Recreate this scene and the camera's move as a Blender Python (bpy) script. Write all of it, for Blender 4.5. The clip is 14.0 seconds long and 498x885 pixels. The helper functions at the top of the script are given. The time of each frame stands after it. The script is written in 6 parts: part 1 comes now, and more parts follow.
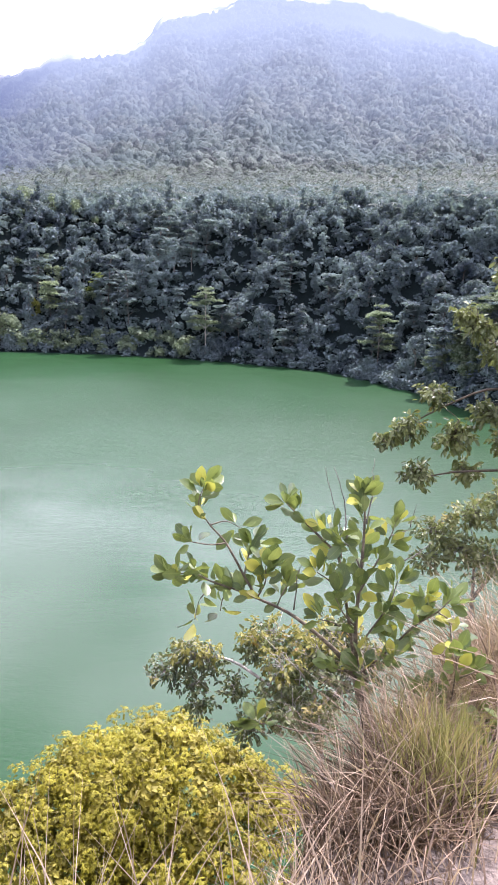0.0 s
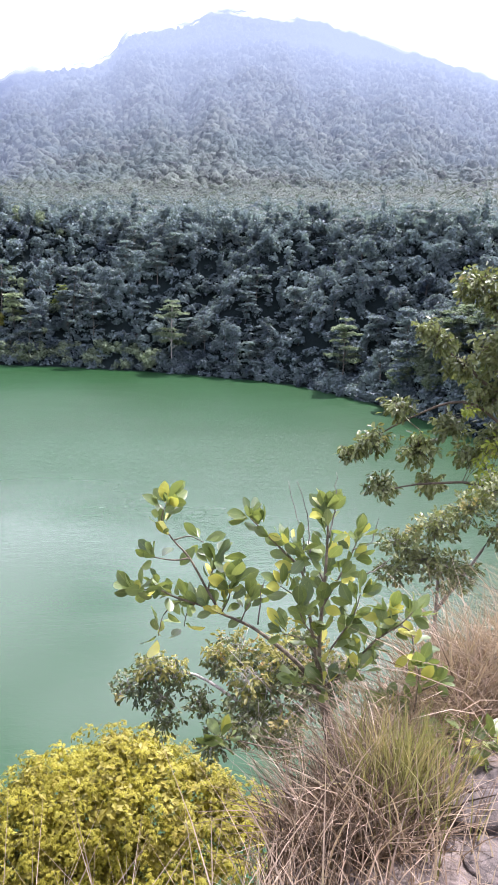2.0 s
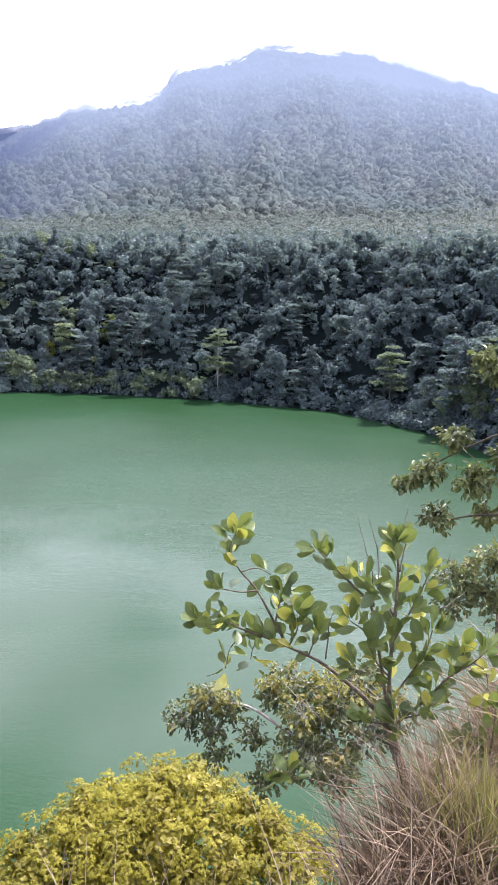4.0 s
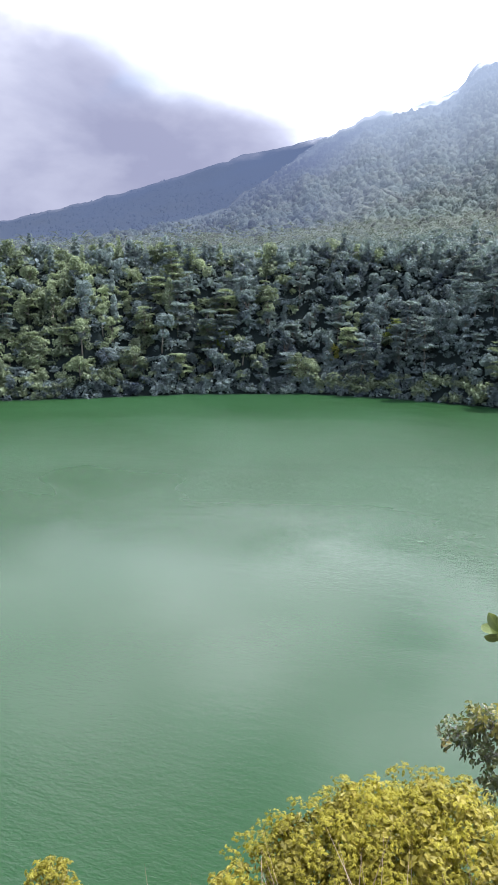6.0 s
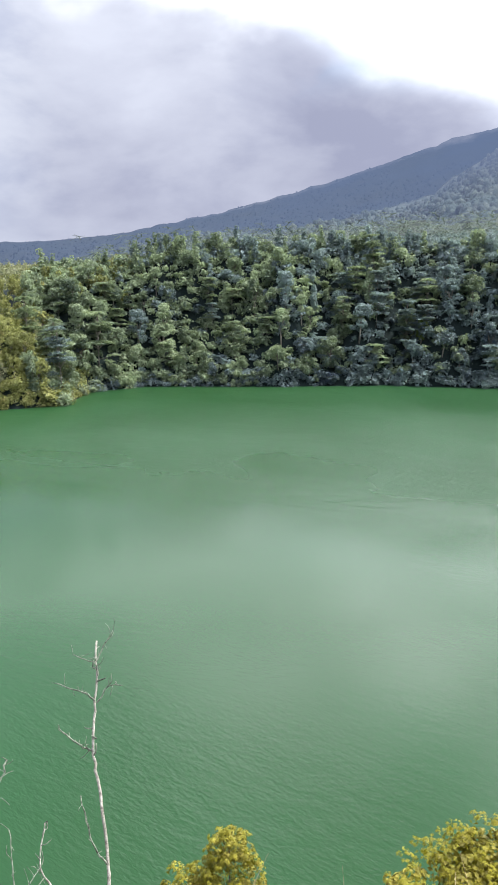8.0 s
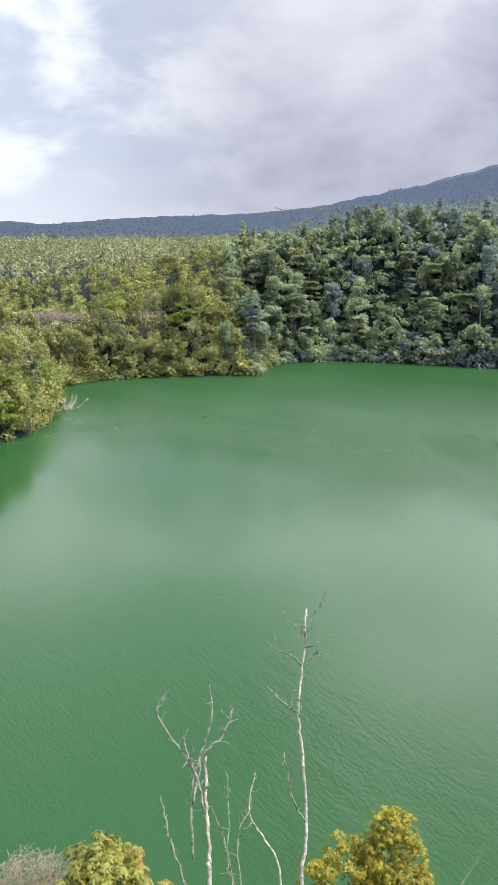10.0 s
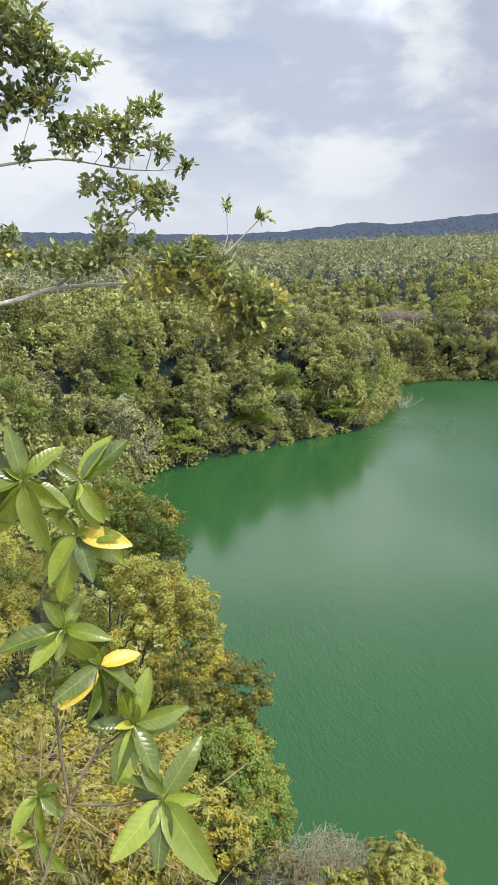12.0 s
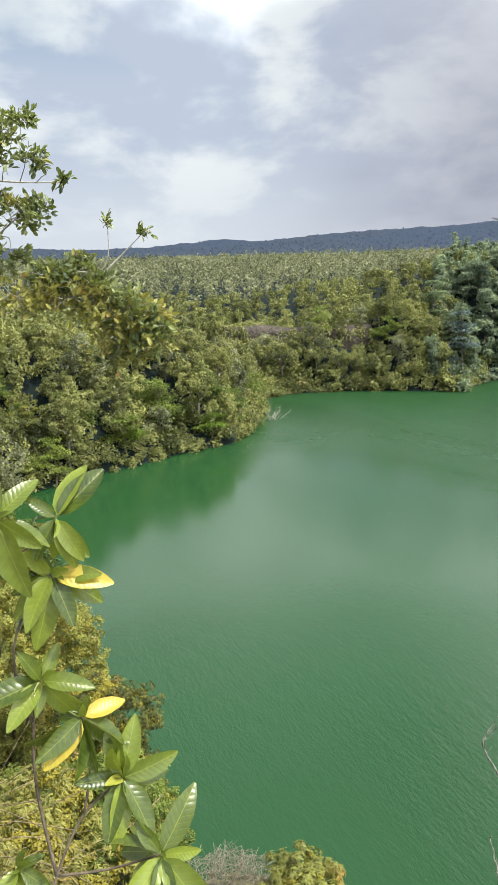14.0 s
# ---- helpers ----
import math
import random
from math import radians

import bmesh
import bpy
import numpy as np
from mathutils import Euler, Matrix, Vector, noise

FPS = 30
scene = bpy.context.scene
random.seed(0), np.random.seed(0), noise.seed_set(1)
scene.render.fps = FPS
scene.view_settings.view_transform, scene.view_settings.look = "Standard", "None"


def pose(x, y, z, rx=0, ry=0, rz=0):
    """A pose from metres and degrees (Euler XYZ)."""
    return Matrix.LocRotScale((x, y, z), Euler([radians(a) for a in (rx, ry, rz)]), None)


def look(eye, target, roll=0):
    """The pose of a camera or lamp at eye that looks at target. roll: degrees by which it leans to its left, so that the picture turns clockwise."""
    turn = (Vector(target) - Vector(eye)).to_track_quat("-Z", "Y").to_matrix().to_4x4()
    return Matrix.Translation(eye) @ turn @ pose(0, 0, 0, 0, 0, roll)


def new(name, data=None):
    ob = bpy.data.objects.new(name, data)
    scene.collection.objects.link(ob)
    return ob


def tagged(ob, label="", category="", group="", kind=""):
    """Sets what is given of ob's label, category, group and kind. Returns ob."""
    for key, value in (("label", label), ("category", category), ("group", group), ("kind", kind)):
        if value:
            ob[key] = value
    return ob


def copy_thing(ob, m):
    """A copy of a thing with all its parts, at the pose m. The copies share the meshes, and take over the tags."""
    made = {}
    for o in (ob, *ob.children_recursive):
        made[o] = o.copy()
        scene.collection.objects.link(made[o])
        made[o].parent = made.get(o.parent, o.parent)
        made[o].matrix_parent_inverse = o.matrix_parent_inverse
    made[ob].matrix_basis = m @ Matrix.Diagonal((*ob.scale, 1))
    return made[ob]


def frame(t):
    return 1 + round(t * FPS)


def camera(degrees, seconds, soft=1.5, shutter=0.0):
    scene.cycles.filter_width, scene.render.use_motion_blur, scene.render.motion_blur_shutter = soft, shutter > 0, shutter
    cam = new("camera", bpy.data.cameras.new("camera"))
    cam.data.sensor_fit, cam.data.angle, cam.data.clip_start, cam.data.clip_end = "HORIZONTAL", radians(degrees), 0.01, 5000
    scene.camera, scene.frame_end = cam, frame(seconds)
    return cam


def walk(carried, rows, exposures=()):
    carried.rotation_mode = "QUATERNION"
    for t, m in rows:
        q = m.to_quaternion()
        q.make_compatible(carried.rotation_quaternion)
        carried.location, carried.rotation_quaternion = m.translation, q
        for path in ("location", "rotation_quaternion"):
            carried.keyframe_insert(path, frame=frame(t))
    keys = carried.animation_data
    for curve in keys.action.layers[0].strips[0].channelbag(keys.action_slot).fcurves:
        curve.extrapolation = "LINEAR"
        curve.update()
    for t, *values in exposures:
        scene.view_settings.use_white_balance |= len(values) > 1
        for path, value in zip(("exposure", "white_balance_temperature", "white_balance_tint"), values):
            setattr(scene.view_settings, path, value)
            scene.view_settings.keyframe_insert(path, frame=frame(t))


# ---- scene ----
cam = camera(37.2, 14.0, 0.6)
# seconds, eye, yaw, pitch, roll: a slow turn on the crater's rim, 46 m above the water
PATH = [
    (0.0, 0.000, 0.000, 46.000, 0.00, -15.02, -1.43),
    (0.5, 0.026, -0.013, 46.003, -2.14, -14.56, -1.55),
    (1.0, 0.034, -0.017, 46.004, -3.01, -14.03, -1.68),
    (1.5, 0.022, -0.011, 46.007, -3.34, -14.06, -1.80),
    (2.0, 0.013, -0.002, 46.009, -2.56, -13.97, -1.85),
    (4.3, -0.082, 0.005, 46.022, 2.63, -11.85, -1.06),
    (4.5, -0.068, 0.013, 46.017, 6.20, -12.17, -0.35),
    (5.0, -0.154, 0.046, 45.982, 12.08, -12.44, -0.09),
    (5.5, -0.204, 0.057, 45.973, 16.72, -12.12, 0.21),
    (6.0, -0.193, 0.058, 45.967, 22.31, -11.86, 0.05),
    (6.5, -0.193, 0.065, 45.970, 29.39, -12.09, -0.09),
    (7.0, -0.229, 0.073, 45.991, 32.73, -12.99, -0.22),
    (7.2, -0.230, 0.066, 46.003, 33.53, -12.93, 0.03),
    (9.3, -0.282, -0.076, 46.039, 44.66, -13.19, -0.39),
    (9.5, -0.296, -0.086, 46.044, 45.85, -13.50, -0.53),
    (10.0, -0.328, -0.132, 46.049, 52.14, -14.47, -0.27),
    (10.5, -0.394, -0.180, 46.041, 62.54, -14.71, 0.39),
    (11.0, -0.424, -0.184, 46.024, 68.86, -14.48, 0.86),
    (11.5, -0.452, -0.199, 46.019, 75.28, -14.68, 0.61),
    (12.0, -0.451, -0.215, 46.014, 77.81, -14.37, 1.10),
    (12.5, -0.446, -0.252, 46.034, 78.01, -13.87, 0.22),
    (13.0, -0.448, -0.304, 46.054, 75.32, -13.27, 0.57),
    (13.5, -0.507, -0.380, 46.052, 71.01, -12.76, 0.50),
    (14.0, -0.612, -0.453, 46.018, 67.62, -13.37, 0.80),
]
walk(cam, [(t, pose(x, y, z, 90 + pitch, roll, yaw)) for t, x, y, z, yaw, pitch, roll in PATH],
     exposures=[(0.0, 0.84, 5900, 27), (2.0, 0.82, 5850, 24), (4.5, 0.52, 5850, 20), (6.0, 0.44, 5950, 13), (7.0, 0.44, 6050, 9), (9.5, 0.52, 6350, 7), (10.0, 0.46, 6400, 7), (10.5, 0.32, 6450, 9), (11.5, 0.21, 6450, 7), (14.0, 0.20, 6450, 3)])

# ---------------------------------------------------------------- light
SUN_YAW, SUN_HIGH = -40.0, 63.0          # to the right of the volcano, high
SUN_DIR = Vector((-math.sin(radians(SUN_YAW)) * math.cos(radians(SUN_HIGH)),
                  math.cos(radians(SUN_YAW)) * math.cos(radians(SUN_HIGH)), math.sin(radians(SUN_HIGH))))
sun = new("sun", bpy.data.lights.new("sun", "SUN"))
sun.data.energy, sun.data.angle, sun.data.color = 5.0, radians(0.6), (1.0, 0.95, 0.86)
sun.matrix_world = look((0, 0, 300), Vector((0, 0, 300)) - SUN_DIR)


class Nodes:
    """Short hand for a node tree."""

    def __init__(self, tree):
        self.tree = tree
        self.tree.nodes.clear()

    def add(self, kind, ins=(), **props):
        node = self.tree.nodes.new(kind)
        if "operation" in props:
            node.operation = props["operation"]
        if "use_clamp" in props:
            node.use_clamp = props["use_clamp"]
        if "interpolation_type" in props:
            node.interpolation_type = props["interpolation_type"]
        if "data_type" in props:
            node.data_type, node.blend_type = props["data_type"], props["blend_type"]
        if "feature" in props:
            node.feature = props["feature"]
        if "sky_type" in props:
            node.sky_type, node.sun_disc = props["sky_type"], False
        for key, value in dict(ins).items():
            if isinstance(value, bpy.types.NodeSocket):
                self.tree.links.new(value, node.inputs[key])
            else:
                node.inputs[key].default_value = value
        return node

    def math(self, op, a, b=0.0, c=0.0, clamp=False):
        return self.add("ShaderNodeMath", {0: a, 1: b, 2: c}, operation=op, use_clamp=clamp).outputs[0]

    def vmath(self, op, a, b, out=0):
        return self.add("ShaderNodeVectorMath", {0: a, 1: b}, operation=op).outputs[out]

    def span(self, value, a, b, c=0.0, d=1.0, smooth=True):
        return self.add("ShaderNodeMapRange", {0: value, 1: a, 2: b, 3: c, 4: d},
                        interpolation_type="SMOOTHSTEP" if smooth else "LINEAR").outputs[0]

    def mix(self, factor, a, b, blend="MIX"):
        return self.add("ShaderNodeMix", {0: factor, 6: a, 7: b}, data_type="RGBA", blend_type=blend).outputs[2]

    def noise(self, vector, scale, detail=4.0, rough=0.55, out=0, distortion=0.0):
        return self.add("ShaderNodeTexNoise", {"Vector": vector, "Scale": scale, "Detail": detail, "Roughness": rough,
                                               "Distortion": distortion}).outputs[out]


def rgb(r, g, b):
    return (r, g, b, 1.0)


def build_world():
    world = bpy.data.worlds.new("sky")
    scene.world = world
    world.use_nodes = True
    n = Nodes(world.node_tree)
    way = n.add("ShaderNodeTexCoord").outputs["Generated"]
    sky = n.add("ShaderNodeTexSky", sky_type="NISHITA")
    sky.sun_elevation, sky.sun_rotation = radians(SUN_HIGH), radians(-SUN_YAW)
    sky.altitude, sky.dust_density = 50.0, 2.0
    blue = n.mix(1.0, sky.outputs[0], rgb(0.12, 0.12, 0.12), "MULTIPLY")
    # heaped cloud round the mountain and the horizon, thinning out overhead
    parts = n.add("ShaderNodeSeparateXYZ", {0: way})
    puff = n.vmath("MULTIPLY", way, (1.0, 1.0, 1.9))
    billow = n.noise(puff, 3.6, 5.0, 0.48, distortion=0.2)
    large = n.noise(n.vmath("ADD", puff, (3.1, 1.7, 0.4)), 1.5, 3.0, 0.5)
    field = n.math("ADD", n.math("MULTIPLY", billow, 0.62), n.math("MULTIPLY", large, 0.38))
    cover = n.span(field, 0.36, 0.48, 0.55, 1.0)
    cover = n.math("MAXIMUM", cover, n.span(parts.outputs[2], 0.34, 0.20))
    ragged = n.math("ADD", parts.outputs[2], n.math("MULTIPLY_ADD", field, 0.9, -0.45))
    cover = n.math("MULTIPLY", cover, n.span(ragged, 0.66, 0.44, 0.22, 1.0))
    # whiter towards the sun, grey-violet where the cloud is thick
    toward = n.vmath("DOT_PRODUCT", way, tuple(SUN_DIR), 1)
    glow = n.span(toward, 0.30, 0.62)
    behind = n.span(parts.outputs[1], 0.1, -0.5)
    shade = n.noise(n.vmath("ADD", puff, (0.0, 0.0, 0.16)), 3.1, 7.0, 0.56, distortion=0.35)
    thick = n.span(n.math("ADD", n.math("MULTIPLY", shade, 0.6), n.math("MULTIPLY", large, 0.4)), 0.42, 0.60)
    # the grey bank that leans on the volcano's flank
    bearing = n.math("MULTIPLY", n.math("ARCTAN2", n.math("MULTIPLY", parts.outputs[0], -1.0), parts.outputs[1]), 57.3)
    steep = n.math("MULTIPLY", n.math("MAXIMUM", n.math("SUBTRACT", n.math("MULTIPLY", parts.outputs[2], 57.3), 11.0), 0.0), 3.2)
    rim = n.math("SUBTRACT", bearing, n.math("ADD", steep, 13.0))
    bank = n.span(n.math("ADD", rim, n.math("MULTIPLY_ADD", billow, 26.0, -13.0)), -2.0, 7.0)
    bank = n.math("MULTIPLY", bank, n.span(bearing, 72.0, 46.0))
    strat = n.noise(n.vmath("MULTIPLY", way, (1.0, 1.0, 2.1)), 5.2, 7.0, 0.53, distortion=0.2)
    rise = n.span(parts.outputs[2], 0.10, 0.34)
    curl = n.math("ADD", n.math("MULTIPLY", rise, 0.55), n.math("ADD", n.math("MULTIPLY_ADD", large, 1.3, -0.5), n.math("ADD", n.math("MULTIPLY_ADD", billow, 1.3, -0.64), n.math("MULTIPLY_ADD", strat, 1.5, -0.75))), clamp=True)
    grey = n.mix(n.span(n.math("ADD", n.math("MULTIPLY", strat, 0.8), n.math("MULTIPLY", large, 0.2)), 0.44, 0.575), rgb(0.48, 0.525, 0.655), rgb(0.775, 0.79, 0.835))
    grey = n.mix(n.span(parts.outputs[2], 0.17, 0.03, 0.0, 0.75), grey, rgb(0.66, 0.68, 0.75))
    white = n.mix(thick, rgb(4.7, 4.65, 4.75), rgb(3.2, 3.2, 3.3))
    lit = n.mix(thick, rgb(0.88, 0.89, 0.96), rgb(0.57, 0.59, 0.69))
    cloud = n.mix(glow, n.mix(behind, grey, lit), white)
    cloud = n.mix(n.math("MULTIPLY", bank, 0.92), cloud, n.mix(curl, rgb(0.28, 0.28, 0.375), rgb(0.58, 0.58, 0.66)))
    low_enough = n.span(parts.outputs[2], 0.56, 0.44)
    high = n.math("MULTIPLY", n.math("MULTIPLY", low_enough, n.span(n.math("ADD", parts.outputs[2], n.math("MULTIPLY_ADD", billow, 0.5, -0.25)), 0.27, 0.42)), n.span(field, 0.40, 0.54, 0.15, 1.0))
    cloud = n.mix(n.math("MULTIPLY", high, 0.75), cloud, rgb(1.9, 1.9, 1.95))
    out = n.mix(cover, blue, cloud)
    back = n.add("ShaderNodeBackground", {"Color": out, "Strength": 1.0})
    n.add("ShaderNodeOutputWorld", {"Surface": back.outputs[0]})


build_world()


# ---------------------------------------------------------------- materials
def material(name):
    m = bpy.data.materials.new(name)
    m.use_nodes = True
    return m, Nodes(m.node_tree)


def foliage(name, dark, light, accent=None, accent_amount=0.0, translucent=0.28, gloss=0.32, patch=0.12, rough=0.5, spread=0.5, cell=0.0):
    """Leaves: a colour for each plant, for each leaf, and in patches; light shines through them."""
    m, n = material(name)
    info = n.add("ShaderNodeObjectInfo")
    geo = n.add("ShaderNodeNewGeometry")
    place = geo.outputs["Position"]
    own = info.outputs["Random"]
    if cell:
        # joined woods: one tone for each crown's stretch of ground
        plan = n.vmath("MULTIPLY", place, (cell, cell, cell * 0.4))
        own = n.add("ShaderNodeSeparateXYZ", {0: n.add("ShaderNodeTexVoronoi", {"Vector": plan, "Scale": 1.0}).outputs["Color"]}).outputs[0]
    tone = n.math("ADD", n.math("MULTIPLY", own, spread),
                  n.math("MULTIPLY", geo.outputs["Random Per Island"], 0.45))
    tone = n.math("ADD", tone, n.math("MULTIPLY_ADD", n.noise(place, patch, 3.0), 1.3, -0.65), clamp=True)
    colour = n.mix(tone, rgb(*dark), rgb(*light))
    if accent:
        pick = n.span(n.noise(place, patch * 2.3, 2.0), 0.62 - accent_amount, 0.72 - accent_amount)
        pick = n.math("MULTIPLY", pick, n.span(geo.outputs["Random Per Island"], 0.2, 0.9))
        colour = n.mix(pick, colour, rgb(*accent))
    body = n.add("ShaderNodeBsdfPrincipled", {"Base Color": colour, "Roughness": rough, "Specular IOR Level": gloss})
    thru = n.add("ShaderNodeBsdfTranslucent", {"Color": n.mix(0.35, colour, rgb(light[0] * 1.4, light[1] * 1.5, light[2] * 0.7))})
    both = n.add("ShaderNodeMixShader", {0: translucent, 1: body.outputs[0], 2: thru.outputs[0]})
    n.add("ShaderNodeOutputMaterial", {"Surface": both.outputs[0]})
    return m


def bark(name, dark, light, scale=9.0):
    m, n = material(name)
    place = n.add("ShaderNodeTexCoord").outputs["Object"]
    grain = n.noise(place, scale, 6.0, 0.7)
    spots = n.noise(place, scale * 0.25, 3.0)
    colour = n.mix(n.span(grain, 0.3, 0.7), rgb(*dark), rgb(*light))
    colour = n.mix(n.span(spots, 0.5, 0.7, 0.0, 0.5), colour, rgb(dark[0] * 0.7, dark[1] * 0.85, dark[2] * 0.7))
    bump = n.add("ShaderNodeBump", {"Height": grain, "Strength": 0.5, "Distance": 0.02})
    body = n.add("ShaderNodeBsdfPrincipled", {"Base Color": colour, "Roughness": 0.85, "Normal": bump.outputs[0]})
    n.add("ShaderNodeOutputMaterial", {"Surface": body.outputs[0]})
    return m


def ground_material():
    """Dry earth and straw by the path, dark forest floor on the slopes, painted shade farther off."""
    m, n = material("soil")
    geo = n.add("ShaderNodeNewGeometry")
    place = geo.outputs["Position"]
    fine, mid, broad = n.noise(place, 22.0, 6.0, 0.7), n.noise(place, 2.3, 5.0), n.noise(place, 0.06, 4.0)
    earth = n.mix(n.span(fine, 0.3, 0.7), rgb(0.11, 0.086, 0.072), rgb(0.29, 0.235, 0.20))
    earth = n.mix(n.span(mid, 0.45, 0.7), earth, rgb(0.31, 0.25, 0.215))
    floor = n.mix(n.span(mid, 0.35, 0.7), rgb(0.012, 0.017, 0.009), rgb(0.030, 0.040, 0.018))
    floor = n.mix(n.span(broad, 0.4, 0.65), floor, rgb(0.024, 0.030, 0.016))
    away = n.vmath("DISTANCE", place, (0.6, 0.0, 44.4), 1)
    # past 60 to 110 m, shade and bluish haze put into the floor
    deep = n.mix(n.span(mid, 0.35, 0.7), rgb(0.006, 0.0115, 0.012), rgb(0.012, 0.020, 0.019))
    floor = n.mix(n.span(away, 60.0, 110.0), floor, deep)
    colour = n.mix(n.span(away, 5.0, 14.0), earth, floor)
    bump = n.add("ShaderNodeBump", {"Height": n.math("ADD", fine, n.math("MULTIPLY", mid, 3.0)), "Strength": 0.7, "Distance": 0.03})
    body = n.add("ShaderNodeBsdfPrincipled", {"Base Color": colour, "Roughness": 0.95, "Normal": bump.outputs[0], "Specular IOR Level": 0.2})
    n.add("ShaderNodeOutputMaterial", {"Surface": body.outputs[0]})
    return m


def water_material():
    """Opaque algae-green crater water: small wind ripples in broad, shifting patches."""
    m, n = material("lake_water")
    place = n.add("ShaderNodeNewGeometry").outputs["Position"]
    broad = n.noise(place, 0.012, 4.0, 0.5, distortion=0.6)
    streak = n.noise(n.vmath("MULTIPLY", place, (0.014, 0.026, 0.0)), 1.0, 4.0, 0.5, distortion=0.9)
    body_colour = n.mix(n.span(broad, 0.35, 0.65), rgb(0.012, 0.050, 0.013), rgb(0.018, 0.062, 0.021))
    ripple = n.noise(n.vmath("MULTIPLY", place, (0.8, 1.9, 1.0)), 1.5, 5.0, 0.6, distortion=0.5)
    swell = n.noise(n.vmath("MULTIPLY", place, (0.55, 1.3, 1.0)), 0.42, 4.0, 0.6)
    calm = n.span(streak, 0.40, 0.62, 0.65, 1.0)
    out = n.vmath("DISTANCE", place, (-70.0, 20.0, 0.0), 1)
    wind = n.span(n.math("ADD", out, n.math("MULTIPLY_ADD", streak, 70.0, -35.0)), 75.0, 170.0, 1.0, 12.0)
    close = n.math("ADD", n.vmath("DISTANCE", place, (-45.0, 5.0, 0.0), 1), n.math("MULTIPLY_ADD", streak, 80.0, -40.0))
    close = n.span(close, 22.0, 72.0, 3.6, 0.5)
    calm = n.math("MULTIPLY", n.math("MULTIPLY", calm, wind), close)
    height = n.math("MULTIPLY", n.math("SUBTRACT", n.math("ADD", ripple, n.math("MULTIPLY", swell, 1.7)), 1.35), calm)
    bump = n.add("ShaderNodeBump", {"Height": height, "Strength": 0.19, "Distance": 0.11})
    rough = n.math("ADD", n.span(streak, 0.35, 0.65, 0.05, 0.11), n.math("MULTIPLY_ADD", wind, 0.027, -0.027))
    body = n.add("ShaderNodeBsdfPrincipled", {"Base Color": body_colour, "Roughness": rough, "IOR": 1.333,
                                              "Specular IOR Level": 0.5, "Specular Tint": rgb(1.0, 0.79, 0.88), "Normal": bump.outputs[0]})
    n.add("ShaderNodeOutputMaterial", {"Surface": body.outputs[0]})
    return m


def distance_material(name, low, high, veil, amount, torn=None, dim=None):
    """A far mountainside: forest, kilometres of bright air painted over it as emission, its crest lost in torn cloud.
    """
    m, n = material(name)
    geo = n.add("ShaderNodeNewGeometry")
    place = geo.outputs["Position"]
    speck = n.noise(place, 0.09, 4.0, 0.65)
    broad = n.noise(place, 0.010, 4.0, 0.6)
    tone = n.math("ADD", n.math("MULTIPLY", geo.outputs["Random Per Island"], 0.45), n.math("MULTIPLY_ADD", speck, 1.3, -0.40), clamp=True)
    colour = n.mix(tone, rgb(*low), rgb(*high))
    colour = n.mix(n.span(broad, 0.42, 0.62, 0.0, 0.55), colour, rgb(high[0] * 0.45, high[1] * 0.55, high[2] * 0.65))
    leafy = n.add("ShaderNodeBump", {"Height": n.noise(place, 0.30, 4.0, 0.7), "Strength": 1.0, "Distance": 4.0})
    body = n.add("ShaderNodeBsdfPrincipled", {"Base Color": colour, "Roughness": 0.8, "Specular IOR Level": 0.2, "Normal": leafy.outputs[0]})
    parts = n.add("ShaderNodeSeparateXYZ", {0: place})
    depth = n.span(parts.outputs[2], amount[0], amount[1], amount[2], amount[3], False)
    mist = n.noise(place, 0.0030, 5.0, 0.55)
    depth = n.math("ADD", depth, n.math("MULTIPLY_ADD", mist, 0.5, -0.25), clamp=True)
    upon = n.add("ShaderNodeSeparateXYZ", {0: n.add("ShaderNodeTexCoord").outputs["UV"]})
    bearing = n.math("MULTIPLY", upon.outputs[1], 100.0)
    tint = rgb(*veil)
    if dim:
        # shade under the cloud bank painted in: haze glow duller and bluer by bearing
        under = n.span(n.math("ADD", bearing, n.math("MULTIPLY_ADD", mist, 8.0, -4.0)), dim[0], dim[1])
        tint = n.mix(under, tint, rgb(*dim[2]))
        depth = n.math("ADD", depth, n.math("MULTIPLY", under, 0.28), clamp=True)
    # haze painted as a glow over the lit forest
    haze_glow = n.add("ShaderNodeEmission", {"Color": tint, "Strength": 1.0})
    both = n.add("ShaderNodeMixShader", {0: depth, 1: body.outputs[0], 2: haze_glow.outputs[0]})
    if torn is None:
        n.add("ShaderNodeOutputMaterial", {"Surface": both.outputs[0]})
        return m
    # up the slope 0 to 1, and the bearing
    inside = n.math("MULTIPLY", n.span(bearing, torn[0], torn[0] + 6.0), n.span(bearing, torn[1], torn[1] - 6.0))
    shred = n.math("MULTIPLY", n.math("MULTIPLY_ADD", n.noise(place, 0.0050, 8.0, 0.62), 1.6, -0.75), n.math("MULTIPLY_ADD", inside, torn[2], 0.06))
    gone = n.span(n.math("ADD", upon.outputs[0], shred), 0.94, 1.06)
    clear = n.add("ShaderNodeBsdfTransparent")
    out = n.add("ShaderNodeMixShader", {0: gone, 1: both.outputs[0], 2: clear.outputs[0]})
    n.add("ShaderNodeOutputMaterial", {"Surface": out.outputs[0]})
    return m


